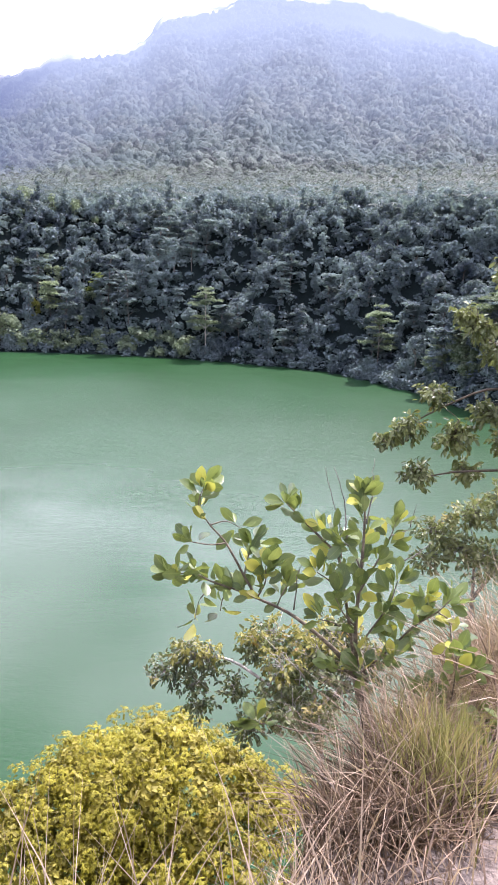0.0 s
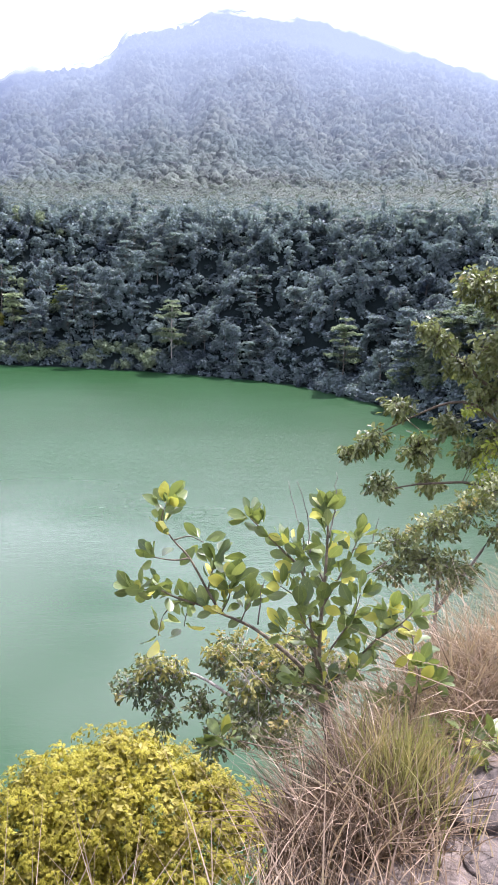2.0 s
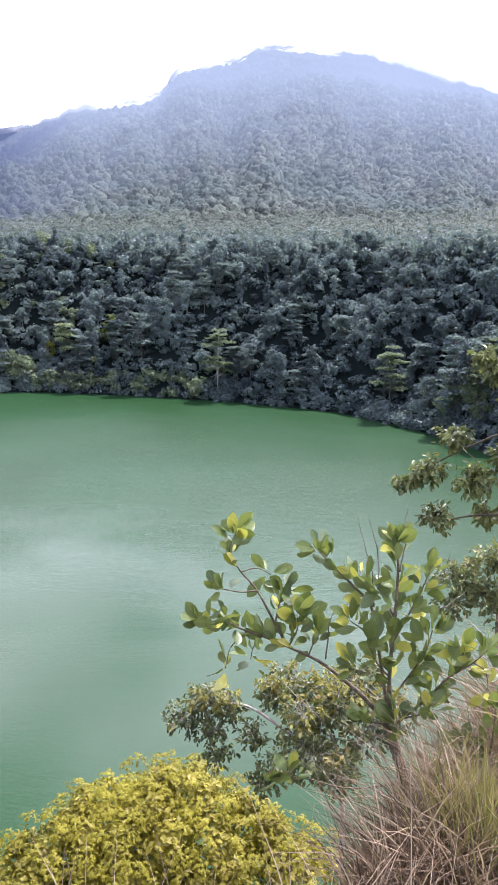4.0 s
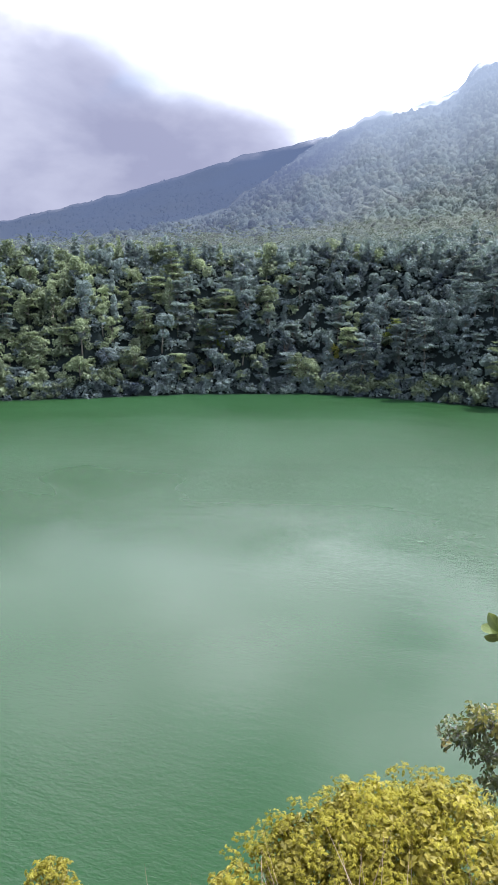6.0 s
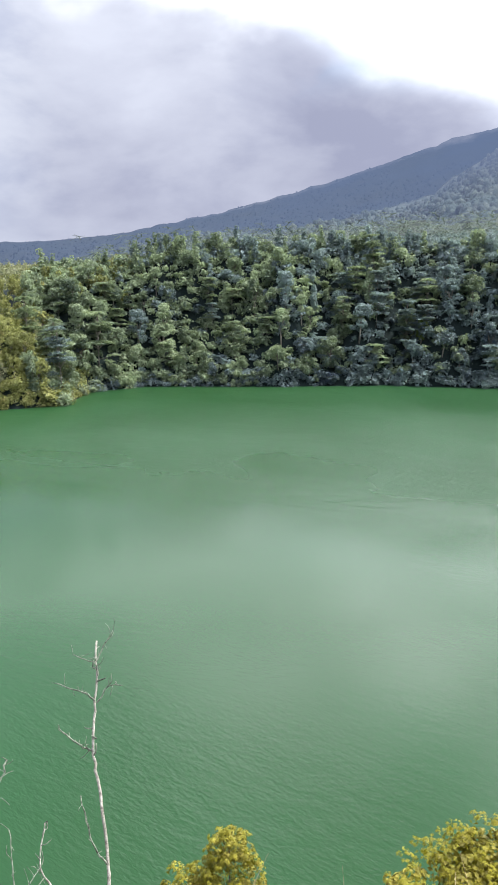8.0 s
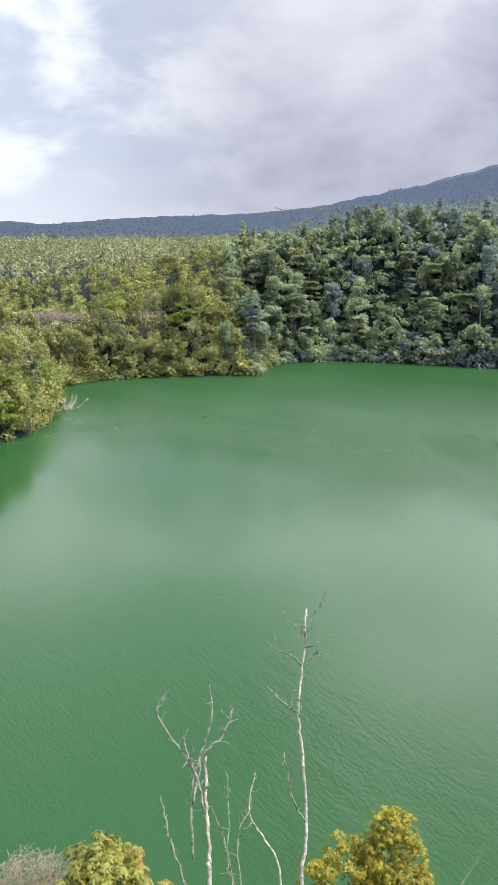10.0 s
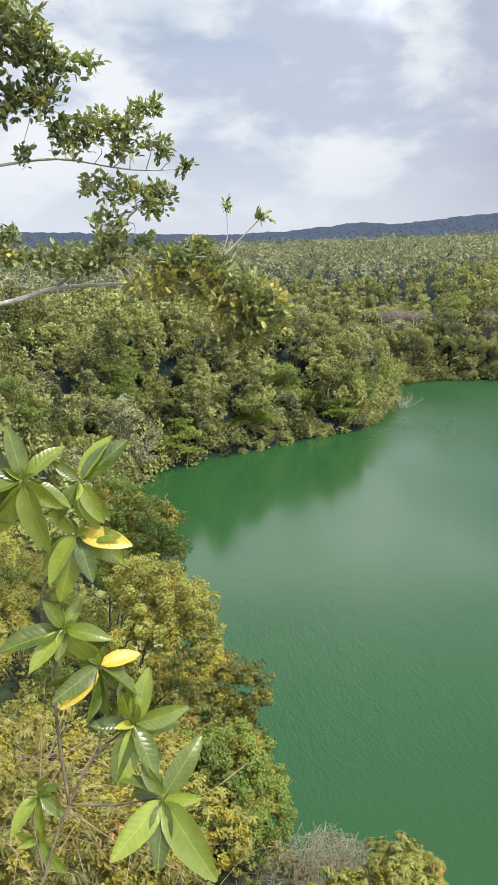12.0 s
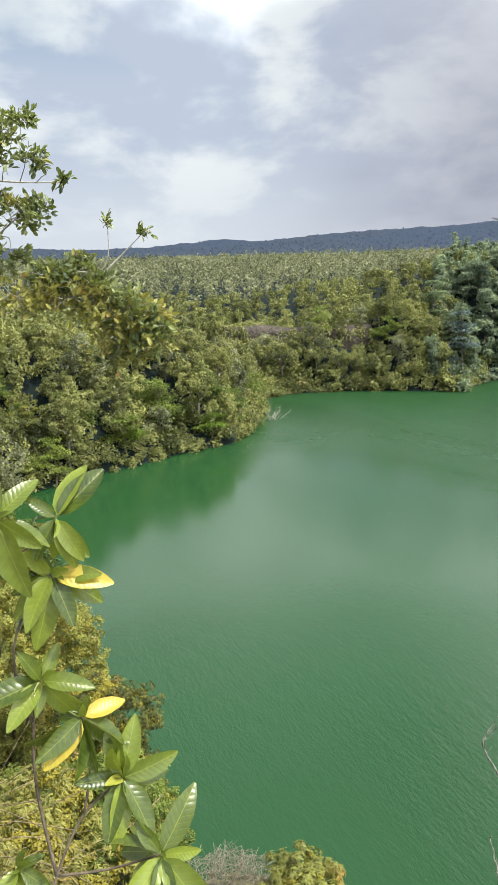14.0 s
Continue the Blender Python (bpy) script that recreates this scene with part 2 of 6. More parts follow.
SOIL = ground_material()
WATER = water_material()
# leaf tones, then the glow colour that paints haze, and its amount by height
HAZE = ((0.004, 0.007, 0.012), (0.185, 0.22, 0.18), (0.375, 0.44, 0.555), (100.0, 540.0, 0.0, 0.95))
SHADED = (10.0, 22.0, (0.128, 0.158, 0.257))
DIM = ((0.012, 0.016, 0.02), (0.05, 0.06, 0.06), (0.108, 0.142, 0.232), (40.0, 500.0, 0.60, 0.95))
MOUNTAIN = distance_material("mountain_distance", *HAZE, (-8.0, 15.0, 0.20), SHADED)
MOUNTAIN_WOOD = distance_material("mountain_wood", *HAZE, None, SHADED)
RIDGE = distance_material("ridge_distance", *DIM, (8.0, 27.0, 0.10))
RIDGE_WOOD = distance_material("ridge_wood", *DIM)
# blue haze over the far wall is put into these leaf tones
CANOPY = foliage("haze_painted_canopy_leaves", (0.016, 0.028, 0.066), (0.265, 0.335, 0.34), patch=0.05, gloss=0.3, rough=0.5, translucent=0.36, spread=0.62, cell=0.16)
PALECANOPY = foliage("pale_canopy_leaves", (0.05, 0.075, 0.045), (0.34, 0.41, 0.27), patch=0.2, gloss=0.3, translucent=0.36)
# lit copy of the canopy: stronger sun put into the leaf colour
WARMCANOPY = foliage("sun_painted_canopy_leaves", (0.022, 0.042, 0.044), (0.35, 0.415, 0.26), patch=0.05, gloss=0.3, rough=0.5, translucent=0.34, spread=0.62, cell=0.16)
FRESH = foliage("fresh_green_leaves", (0.055, 0.105, 0.016), (0.34, 0.44, 0.075), patch=0.3, translucent=0.38)
OLIVE = foliage("olive_leaves", (0.022, 0.036, 0.010), (0.37, 0.365, 0.080), (0.36, 0.23, 0.06), 0.04, patch=0.35, translucent=0.24)
SHOREOLIVE = foliage("shore_leaves", (0.014, 0.025, 0.008), (0.345, 0.35, 0.115), (0.33, 0.27, 0.11), 0.0, patch=0.07, spread=0.62, translucent=0.22, cell=0.20)
THICKET = foliage("thicket_leaves", (0.028, 0.032, 0.010), (0.33, 0.315, 0.075), (0.32, 0.19, 0.06), 0.03, patch=0.9, translucent=0.2)
LIME = foliage("lime_leaves", (0.028, 0.056, 0.012), (0.27, 0.33, 0.062), patch=0.3)
PLAIN = foliage("plain_leaves", (0.024, 0.034, 0.018), (0.35, 0.355, 0.20), patch=0.03, translucent=0.2, spread=0.62, cell=0.24)
YELLOW = foliage("yellow_leaves", (0.19, 0.172, 0.020), (0.50, 0.45, 0.045), (0.36, 0.27, 0.06), 0.02, translucent=0.3, patch=0.8, spread=0.25)
DARKLEAF = foliage("dark_leaves", (0.020, 0.036, 0.014), (0.31, 0.34, 0.13), (0.44, 0.34, 0.11), 0.02, patch=1.2, gloss=0.5, rough=0.38, translucent=0.28)
PALM = foliage("palm_leaves", (0.004, 0.009, 0.011), (0.105, 0.134, 0.108), patch=0.03, gloss=0.25, cell=0.33, spread=0.85)
STRAW = foliage("dry_grass", (0.13, 0.085, 0.058), (0.70, 0.54, 0.40), (0.28, 0.26, 0.09), 0.0, translucent=0.2, patch=1.3, gloss=0.3)
OLDSTRAW = foliage("old_straw", (0.020, 0.013, 0.009), (0.34, 0.235, 0.155), translucent=0.12, patch=6.0, gloss=0.3)
GREENGRASS = foliage("green_grass", (0.060, 0.062, 0.020), (0.34, 0.315, 0.115), (0.46, 0.34, 0.18), 0.12, patch=2.0)
BARK = bark("grey_bark", (0.10, 0.085, 0.07), (0.30, 0.27, 0.23))
PALEBARK = bark("pale_bark", (0.30, 0.27, 0.23), (0.62, 0.58, 0.52), 14.0)
TWIG = bark("brown_twig", (0.055, 0.042, 0.026), (0.155, 0.12, 0.08), 30.0)
DRYTWIG = bark("dry_twig", (0.12, 0.10, 0.07), (0.36, 0.31, 0.235), 30.0)
PATHROCK = bark("path_rock", (0.035, 0.027, 0.023), (0.17, 0.135, 0.115), 34.0)
ROCK = bark("brown_rock", (0.020, 0.017, 0.014), (0.15, 0.12, 0.095), 0.9)

# ---------------------------------------------------------------- mesh helpers


def mesh_of(name, verts, faces, mat, smooth=False):
    me = bpy.data.meshes.new(name)
    me.from_pydata([tuple(v) for v in np.asarray(verts).tolist()], [], faces if isinstance(faces, list) else np.asarray(faces).tolist())
    me.materials.append(mat)
    if smooth:
        me.polygons.foreach_set("use_smooth", [True] * len(me.polygons))
    me.update()
    return me


def part(name, me, parent, label=""):
    ob = new(name, me)
    ob.parent = parent
    return tagged(ob, label)


def thing(name, label, category, at=(0, 0, 0), group="", kind=""):
    ob = new(name)
    ob.location = at
    return tagged(ob, label, category, group, kind)


def unit(v):
    return v / np.maximum(np.linalg.norm(v, axis=-1, keepdims=True), 1e-9)


def cards(centres, normals, size, r, stretch=1.7, fold=0.22, droop=None):
    """Folded, pointed leaf blades: one quad each. Returns vertices and faces."""
    k = len(centres)
    normals = unit(normals)
    along = unit(np.cross(normals, r.normal(size=(k, 3))))
    if droop is not None:
        along = unit(along * 0.5 + np.asarray(droop))
        along = unit(along - normals * np.sum(along * normals, 1, keepdims=True))
    side = np.cross(normals, along)
    s = (size * r.uniform(0.65, 1.35, k))[:, None]
    base, tip = centres - along * s * 0.5 * stretch, centres + along * s * 0.5 * stretch
    lift = normals * s * fold
    left, right = centres + side * s * 0.5 + lift, centres - side * s * 0.5 + lift
    verts = np.stack([base, right, tip, left], 1).reshape(-1, 3)
    return verts, np.arange(4 * k).reshape(k, 4)


def tubes(runs, sides=6):
    """Tapered round stems along polylines: runs of (points, first radius, last radius)."""
    verts, faces = [], []
    ring = np.linspace(0, 2 * np.pi, sides, endpoint=False)
    for points, r0, r1 in runs:
        p = np.asarray(points, float)
        k = len(p)
        t = unit(np.gradient(p, axis=0))
        ref = np.where(np.abs(t[:, 2:3]) > 0.9, [[1.0, 0, 0]], [[0, 0, 1.0]])
        a = unit(np.cross(t, ref))
        b = np.cross(t, a)
        rad = np.linspace(r0, r1, k)[:, None, None]
        rings = p[:, None] + rad * (np.cos(ring)[None, :, None] * a[:, None] + np.sin(ring)[None, :, None] * b[:, None])
        start = len(verts)
        verts += rings.reshape(-1, 3).tolist()
        for i in range(k - 1):
            for j in range(sides):
                q = start + i * sides
                faces.append([q + j, q + (j + 1) % sides, q + sides + (j + 1) % sides, q + sides + j])
        faces.append(list(range(start + (k - 1) * sides, start + k * sides)))
        faces.append(list(range(start + sides - 1, start - 1, -1)))
    return verts, faces


def smooth_run(points, k=4):
    """A polyline rounded to k steps a span."""
    p = np.asarray(points, float)
    q = np.vstack([2 * p[0] - p[1], p, 2 * p[-1] - p[-2]])
    out = []
    for i in range(len(p) - 1):
        a, b, c, d = q[i:i + 4]
        for u in np.linspace(0, 1, k, endpoint=False):
            out.append(0.5 * (2 * b + (c - a) * u + (2 * a - 5 * b + 4 * c - d) * u * u + (3 * b - a - 3 * c + d) * u ** 3))
    return np.array(out + [p[-1]])


# ---------------------------------------------------------------- the crater
SHORE = np.array([(70, 60), (88, 110), (84, 165), (66, 216), (54, 245), (31, 278), (-8, 296), (-56, 309), (-100, 309), (-146, 290),
                  (-184, 260), (-214, 240), (-233, 226), (-240, 200), (-221, 176), (-240, 143), (-247, 117), (-239, 100), (-206, 87),
                  (-182, 69), (-167, 31), (-156, 10), (-126, 0), (-91, 1), (-66, 4), (-48, 8), (-34, 14), (-18, 22), (5, 28), (40, 38)], float)
# rim: place, height above the water, width of the wall
RIM = np.array([(0, 0, 36, 26), (40, 5, 42, 32), (110, 90, 52, 40), (110, 200, 56, 50), (60, 310, 57, 54), (-60, 360, 57, 54), (-180, 320, 57, 54),
                (-250, 280, 54, 44), (-285, 235, 44, 42), (-300, 190, 24, 36), (-300, 130, 15, 30), (-270, 70, 17, 34), (-215, 25, 24, 40),
                (-170, -30, 30, 40), (-90, -30, 36, 30), (-40, -10, 38, 22), (-14, 0, 33, 20)], float)


def shore_gap(p):
    """Distance to the shoreline, negative over the water."""
    best = np.full(len(p), 1e9)
    inside = np.zeros(len(p), bool)
    for a, b in zip(SHORE, np.roll(SHORE, -1, 0)):
        ab = b - a
        u = np.clip(((p - a) @ ab) / (ab @ ab), 0, 1)
        best = np.minimum(best, np.linalg.norm(p - a - u[:, None] * ab, axis=1))
        cross = (a[1] > p[:, 1]) != (b[1] > p[:, 1])
        inside ^= cross & (p[:, 0] < (b[0] - a[0]) * (p[:, 1] - a[1]) / (b[1] - a[1] + 1e-12) + a[0])
    return np.where(inside, -best, best)


def waves(p, size):
    """Smooth unevenness, about -1 to 1."""
    x, y = p[:, 0] / size, p[:, 1] / size
    return (np.sin(x * 1.3 + 1.7 * np.sin(y * 0.7)) + np.sin(y * 1.7 + 1.3 * np.sin(x * 0.9 + 2)) + np.sin((x + y) * 2.9 + 1)) / 3


def height(p):
    p = np.asarray(p, float)
    s = shore_gap(p)
    d = np.linalg.norm(p[:, None] - RIM[None, :, :2], axis=2)
    w = 1.0 / (d + 4.0) ** 3
    w /= w.sum(1, keepdims=True)
    top, wide = w @ RIM[:, 2], w @ RIM[:, 3]
    # gullies and spurs down the wall
    phi = np.arctan2(p[:, 1] - 150, p[:, 0] + 90)
    far_side = np.clip((np.hypot(p[:, 0], p[:, 1]) - 90) / 60, 0, 1)
    gully = np.sin(phi * 19 + 2.2 * np.sin(phi * 6 + 0.4) + s * 0.05) * np.clip(s / 14, 0, 1) * 6.5 * far_side
    u = np.clip((s + gully) / wide, 0, 1)
    z = top * (1 - (1 - u) ** 1.3)
    beyond = np.maximum(s - wide, 0)
    yaw = np.degrees(np.arctan2(-p[:, 0], p[:, 1]))
    slope = np.interp(yaw, [-180, -70, -30, 8, 18, 30, 40, 52, 100, 180], [0.0, 0.02, 0.145, 0.140, 0.120, 0.085, 0.060, 0.030, 0.026, 0.0])
    z = z + slope * np.minimum(beyond, 1000) + waves(p, 19.0) * np.clip(s / 12, 0, 1) * 1.6 + 0.4 * waves(p, 5.0) * np.clip(s / 5, 0, 1)
    z = np.where(s < 0, np.maximum(-7.0, s * 0.7), z)
    # the viewpoint's shoulder: a beaten path, then the drop
    x, y = p[:, 0], p[:, 1]
    ledge = np.interp(x, [-1.0, 0.0, 0.25, 0.5, 1.0, 4.0, 9.0], [1.1, 1.25, 1.9, 2.3, 2.7, 4.8, 7.5])
    edge = np.maximum(y - ledge, -x - 1.15)
    local = 44.42 - 1.8 * np.maximum(edge, 0) - 0.10 * np.clip(edge + 1.2, 0, 1.2) ** 2 + 0.03 * waves(p, 0.31) + 0.04 * waves(p, 0.9)
    near = np.clip((16 - np.hypot(x, y)) / 6, 0, 1)
    return np.where(near > 0, z * (1 - near) + np.maximum(local, np.minimum(z, 44.3)) * near, z)


def ground_at(x, y):
    return float(height([(x, y)])[0])


def build_ground():
    def steps(reach, close):
        """Distances from the viewer outwards: fine underfoot, 5 m over the crater, coarse beyond."""
        out, d = [], 0.0
        while d < 4200:
            d += np.clip(0.04 + 0.05 * d, 0.05, 5.0) if d < reach else 0.13 * d + close
            out.append(d)
        return np.array(out)
    ax = np.concatenate([-steps(330, 5)[::-1], [0.0], steps(130, 5)])
    ay = np.concatenate([-steps(40, 2)[::-1], [0.0], steps(400, 5)])
    gx, gy = np.meshgrid(ax, ay, indexing="ij")
    flat = np.stack([gx.ravel(), gy.ravel()], 1)
    verts = np.column_stack([flat, height(flat)])
    i = np.arange(gx.size).reshape(gx.shape)
    faces = np.stack([i[:-1, :-1], i[1:, :-1], i[1:, 1:], i[:-1, 1:]], -1).reshape(-1, 4)
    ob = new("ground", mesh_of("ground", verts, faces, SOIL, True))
    tagged(ob, "dry beaten earth on the rim above dark forested crater slopes", "ground", kind="structure")


def build_water():
    n = 48
    xs, ys = np.linspace(-300, 140, n), np.linspace(-10, 340, n)
    gx, gy = np.meshgrid(xs, ys, indexing="ij")
    i = np.arange(n * n).reshape(n, n)
    faces = np.stack([i[:-1, :-1], i[1:, :-1], i[1:, 1:], i[:-1, 1:]], -1).reshape(-1, 4)
    ob = new("water", mesh_of("water", np.column_stack([gx.ravel(), gy.ravel(), np.zeros(n * n)]), faces, WATER, True))
    tagged(ob, "opaque green crater lake with wind ripples and pale sky glare", "water", kind="structure")


build_ground()
build_water()


def build_slope(name, label, yaws, skyline, near, far, base, mat, rough, steps):
    """A mountainside that rises from near to far until it meets the skyline's angle as seen from the rim."""
    ny, nz = steps
    yaw = np.linspace(yaws[0], yaws[1], ny)
    top = np.interp(yaw, skyline[0], skyline[1])
    top = np.convolve(np.pad(top, 2, "edge"), np.ones(5) / 5, "valid")
    u = np.linspace(0, 1.25, nz)
    gy, gu = np.meshgrid(np.radians(yaw), u, indexing="ij")
    dist = near + (far - near) * gu
    foot = height(np.column_stack([-np.sin(np.radians(yaw)) * near, np.cos(np.radians(yaw)) * near]))
    base = (np.minimum(foot - 4.0, base))[:, None]
    crest = (46 + far * np.tan(np.radians(top)))[:, None]
    rise = np.where(gu <= 1, gu ** 1.25, 1 - (gu - 1) * 1.6)
    z = base + (crest - base) * rise
    x, y = -np.sin(gy) * dist, np.cos(gy) * dist
    flat = np.stack([x.ravel(), y.ravel()], 1)
    # ravines down the slope and an uneven crest
    deg, hh = np.degrees(gy).ravel(), gu.ravel()
    ravine = np.array([noise.noise((a * 0.16 + h * 1.2, h * 0.9, 3)) + 0.6 * noise.noise((a * 0.45 - h * 1.5, h * 1.4, 9))
                       for a, h in zip(deg, hh)]) * rough * 7 * np.sin(np.pi * np.clip(hh, 0, 1))
    crest_cut = np.array([noise.noise((a * 0.9, 0, 1)) + 0.5 * noise.noise((a * 2.7, 0, 4)) for a in deg]) * rough * 2.2 * np.clip(hh, 0, 1) ** 6
    verts = np.column_stack([flat, z.ravel() + ravine + crest_cut])
    i = np.arange(ny * nz).reshape(ny, nz)
    faces = np.stack([i[:-1, :-1], i[:-1, 1:], i[1:, 1:], i[1:, :-1]], -1).reshape(-1, 4)
    me = mesh_of(name, verts, faces, mat, True)
    where = np.column_stack([hh, deg / 100])
    slope_uv(me, where[faces.ravel()])
    tagged(new(name, me), label, "mountain", kind="structure")
    return verts.reshape(ny, nz, 3), where.reshape(ny, nz, 2)


def slope_uv(me, uv):
    me.uv_layers.new(name="slope").data.foreach_set("uv", np.asarray(uv).ravel())


def slope_forest(name, label, sheet, mat, count, radius, seed, veiled):
    """Tree crowns all over a mountainside, evenly spread as the rim sees them; each a small uneven dome."""
    verts, where = sheet
    r = np.random.default_rng(seed)
    far = np.linalg.norm(verts[..., :2], axis=2)
    lift = np.degrees(np.arctan2(verts[..., 2] - 46, far))
    area = np.maximum(lift[:-1, 1:] - lift[:-1, :-1], 0.02) * (where[:-1, 1:, 0] <= 1.01)
    hidden = (where[:-1, 1:, 1] * 100 > veiled[0]) & (where[:-1, 1:, 1] * 100 < veiled[1]) & (where[:-1, 1:, 0] > veiled[2])
    area = np.where(hidden, 0.0, area)
    cell = r.choice(area.size, count, p=area.ravel() / area.sum())
    i, j = np.unravel_index(cell, area.shape)
    a, b = r.random((count, 1)), r.random((count, 1))

    def at(g):
        return (g[i, j] * (1 - a) + g[i + 1, j] * a) * (1 - b) + (g[i, j + 1] * (1 - a) + g[i + 1, j + 1] * a) * b
    foot, mark = at(verts), at(where)
    size = radius * np.sqrt(np.linalg.norm(foot[:, :2], axis=1) / 1000) * r.uniform(0.55, 1.35, count) * (1.08 - 0.55 * mark[:, 0])
    ring = 5
    turn = 2 * np.pi * np.arange(ring) / ring
    dome = np.vstack([[[0, 0, 1.25]], np.column_stack([0.78 * np.cos(turn), 0.78 * np.sin(turn), np.full(ring, 0.85)]),
                      np.column_stack([np.cos(turn + 0.5), np.sin(turn + 0.5), np.full(ring, -0.35)])])
    k = np.arange(ring)
    nxt = (k + 1) % ring
    zero = np.zeros(ring, int)
    tri = np.vstack([np.column_stack([zero, 1 + k, 1 + nxt]), np.column_stack([1 + k, 1 + ring + k, 1 + nxt]), np.column_stack([1 + nxt, 1 + ring + k, 1 + ring + nxt])])
    wild = dome[None] * r.uniform(0.72, 1.3, (count, len(dome), 1)) * [1, 1, 1.1]
    squat = np.column_stack([np.ones(count), np.ones(count), r.uniform(0.6, 1.3, count)])[:, None]
    body = (foot[:, None] + squat * wild * size[:, None, None]).reshape(-1, 3)
    me = mesh_of(name, body, (np.arange(count)[:, None, None] * len(dome) + tri).reshape(-1, 3), mat, True)
    corner = np.repeat(np.arange(count), tri.size)
    slope_uv(me, mark[corner])
    tagged(new(name, me), label, "forest", kind="stuff")


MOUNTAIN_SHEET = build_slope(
    "backdrop_mountain", "forested volcano slope fading into painted pale violet mist", (-42, 44),
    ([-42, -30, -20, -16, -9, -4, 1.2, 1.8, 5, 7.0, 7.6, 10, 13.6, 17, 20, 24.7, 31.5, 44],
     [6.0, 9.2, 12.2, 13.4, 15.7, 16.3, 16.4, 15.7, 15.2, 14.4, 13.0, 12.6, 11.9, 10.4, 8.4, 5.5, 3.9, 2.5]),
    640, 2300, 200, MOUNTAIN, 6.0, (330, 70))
slope_forest("mountain_wood", "dense forest crowns on the volcano slope under painted mist", MOUNTAIN_SHEET, MOUNTAIN_WOOD, 19000, 6.3, 61, (-45.0, 45.0, 0.915))
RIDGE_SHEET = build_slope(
    "backdrop_ridge", "wooded ridge in painted dark blue haze running down under low cloud", (14, 112),
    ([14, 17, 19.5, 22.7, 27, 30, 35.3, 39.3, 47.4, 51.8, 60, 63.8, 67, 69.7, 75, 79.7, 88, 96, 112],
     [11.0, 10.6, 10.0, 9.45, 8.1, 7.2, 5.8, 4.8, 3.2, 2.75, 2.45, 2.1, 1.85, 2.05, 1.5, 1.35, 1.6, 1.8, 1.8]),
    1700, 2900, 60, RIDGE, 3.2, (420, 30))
slope_forest("ridge_wood", "forest on the distant ridge in painted dark bluish haze", RIDGE_SHEET, RIDGE_WOOD, 5200, 2.7, 62, (10.0, 27.0, 0.80))


# ---------------------------------------------------------------- woods on the crater wall
def budded(centres, radii, count, r, flat, each=45, most=48):
    """Breaks each large lobe of a crown into smaller clumps over its outside. Returns their places, sizes and outward ways."""
    k = int(np.clip(count / len(centres) / each, 1, most))
    if k < 4:
        return centres, radii, np.zeros_like(centres)
    way = unit(r.normal(size=(len(centres) * k, 3)) + [0, 0, 0.35])
    big = np.repeat(radii, k)
    place = np.repeat(centres, k, 0) + way * [1, 1, flat] * (big * r.uniform(0.62, 0.95, len(big)))[:, None]
    return place, big * r.uniform(0.9, 1.6, len(big)) / math.sqrt(k + 2), way


def lobes_leaves(centres, radii, count, size, r, flat=0.8, up=0.30, stretch=1.5, inner=0.3):
    """Leaf blades over the outside of several uneven lobes."""
    centres, radii = np.asarray(centres, float), np.asarray(radii, float)
    centres, radii, outward = budded(centres, radii, count, r, flat)
    share = radii ** 2
    pick = r.choice(len(centres), count, p=share / share.sum())
    way = unit(r.normal(size=(count, 3)) + outward[pick] * 0.8 + [0, 0, 0.25])
    depth = 1 - inner * r.random(count) ** 2
    lump = 1 + 0.22 * np.sin(way[:, 0] * 5 + pick) * np.sin(way[:, 1] * 6 + pick * 2) + r.normal(0, 0.06, count)
    place = centres[pick] + way * [1, 1, flat] * (radii[pick] * depth * lump)[:, None]
    normal = way * (1 - up) + [0, 0, up] + r.normal(0, 0.30, (count, 3))
    return cards(place, normal, size, r, stretch)


def tree_round(r, leaves, size, tall=11.0, wide=4.2):
    """Broad rounded crown of several lobes on a forked trunk."""
    n = 14
    way = unit(r.normal(size=(n, 3)) + [0, 0, 0.3])
    squash = r.uniform(0.75, 1.25)
    centres = np.array([0, 0, tall * 0.54]) + way * [wide * 0.74, wide * 0.74, tall * 0.36 * squash] * r.uniform(0.55, 1.05, (n, 1))
    radii = wide * r.uniform(0.24, 0.46, n)
    crown = lobes_leaves(centres, radii, leaves, size, r)
    fork = np.array([r.normal(0, 0.2), r.normal(0, 0.2), tall * 0.42])
    runs = [([(0, 0, -1.5), fork * [0.5, 0.5, 0.5], fork], tall * 0.024, tall * 0.018)]
    runs += [([fork, (fork + c) / 2 + [0, 0, 0.5], c], tall * 0.013, tall * 0.004) for c in centres[:6]]
    return crown, tubes(runs, 5)


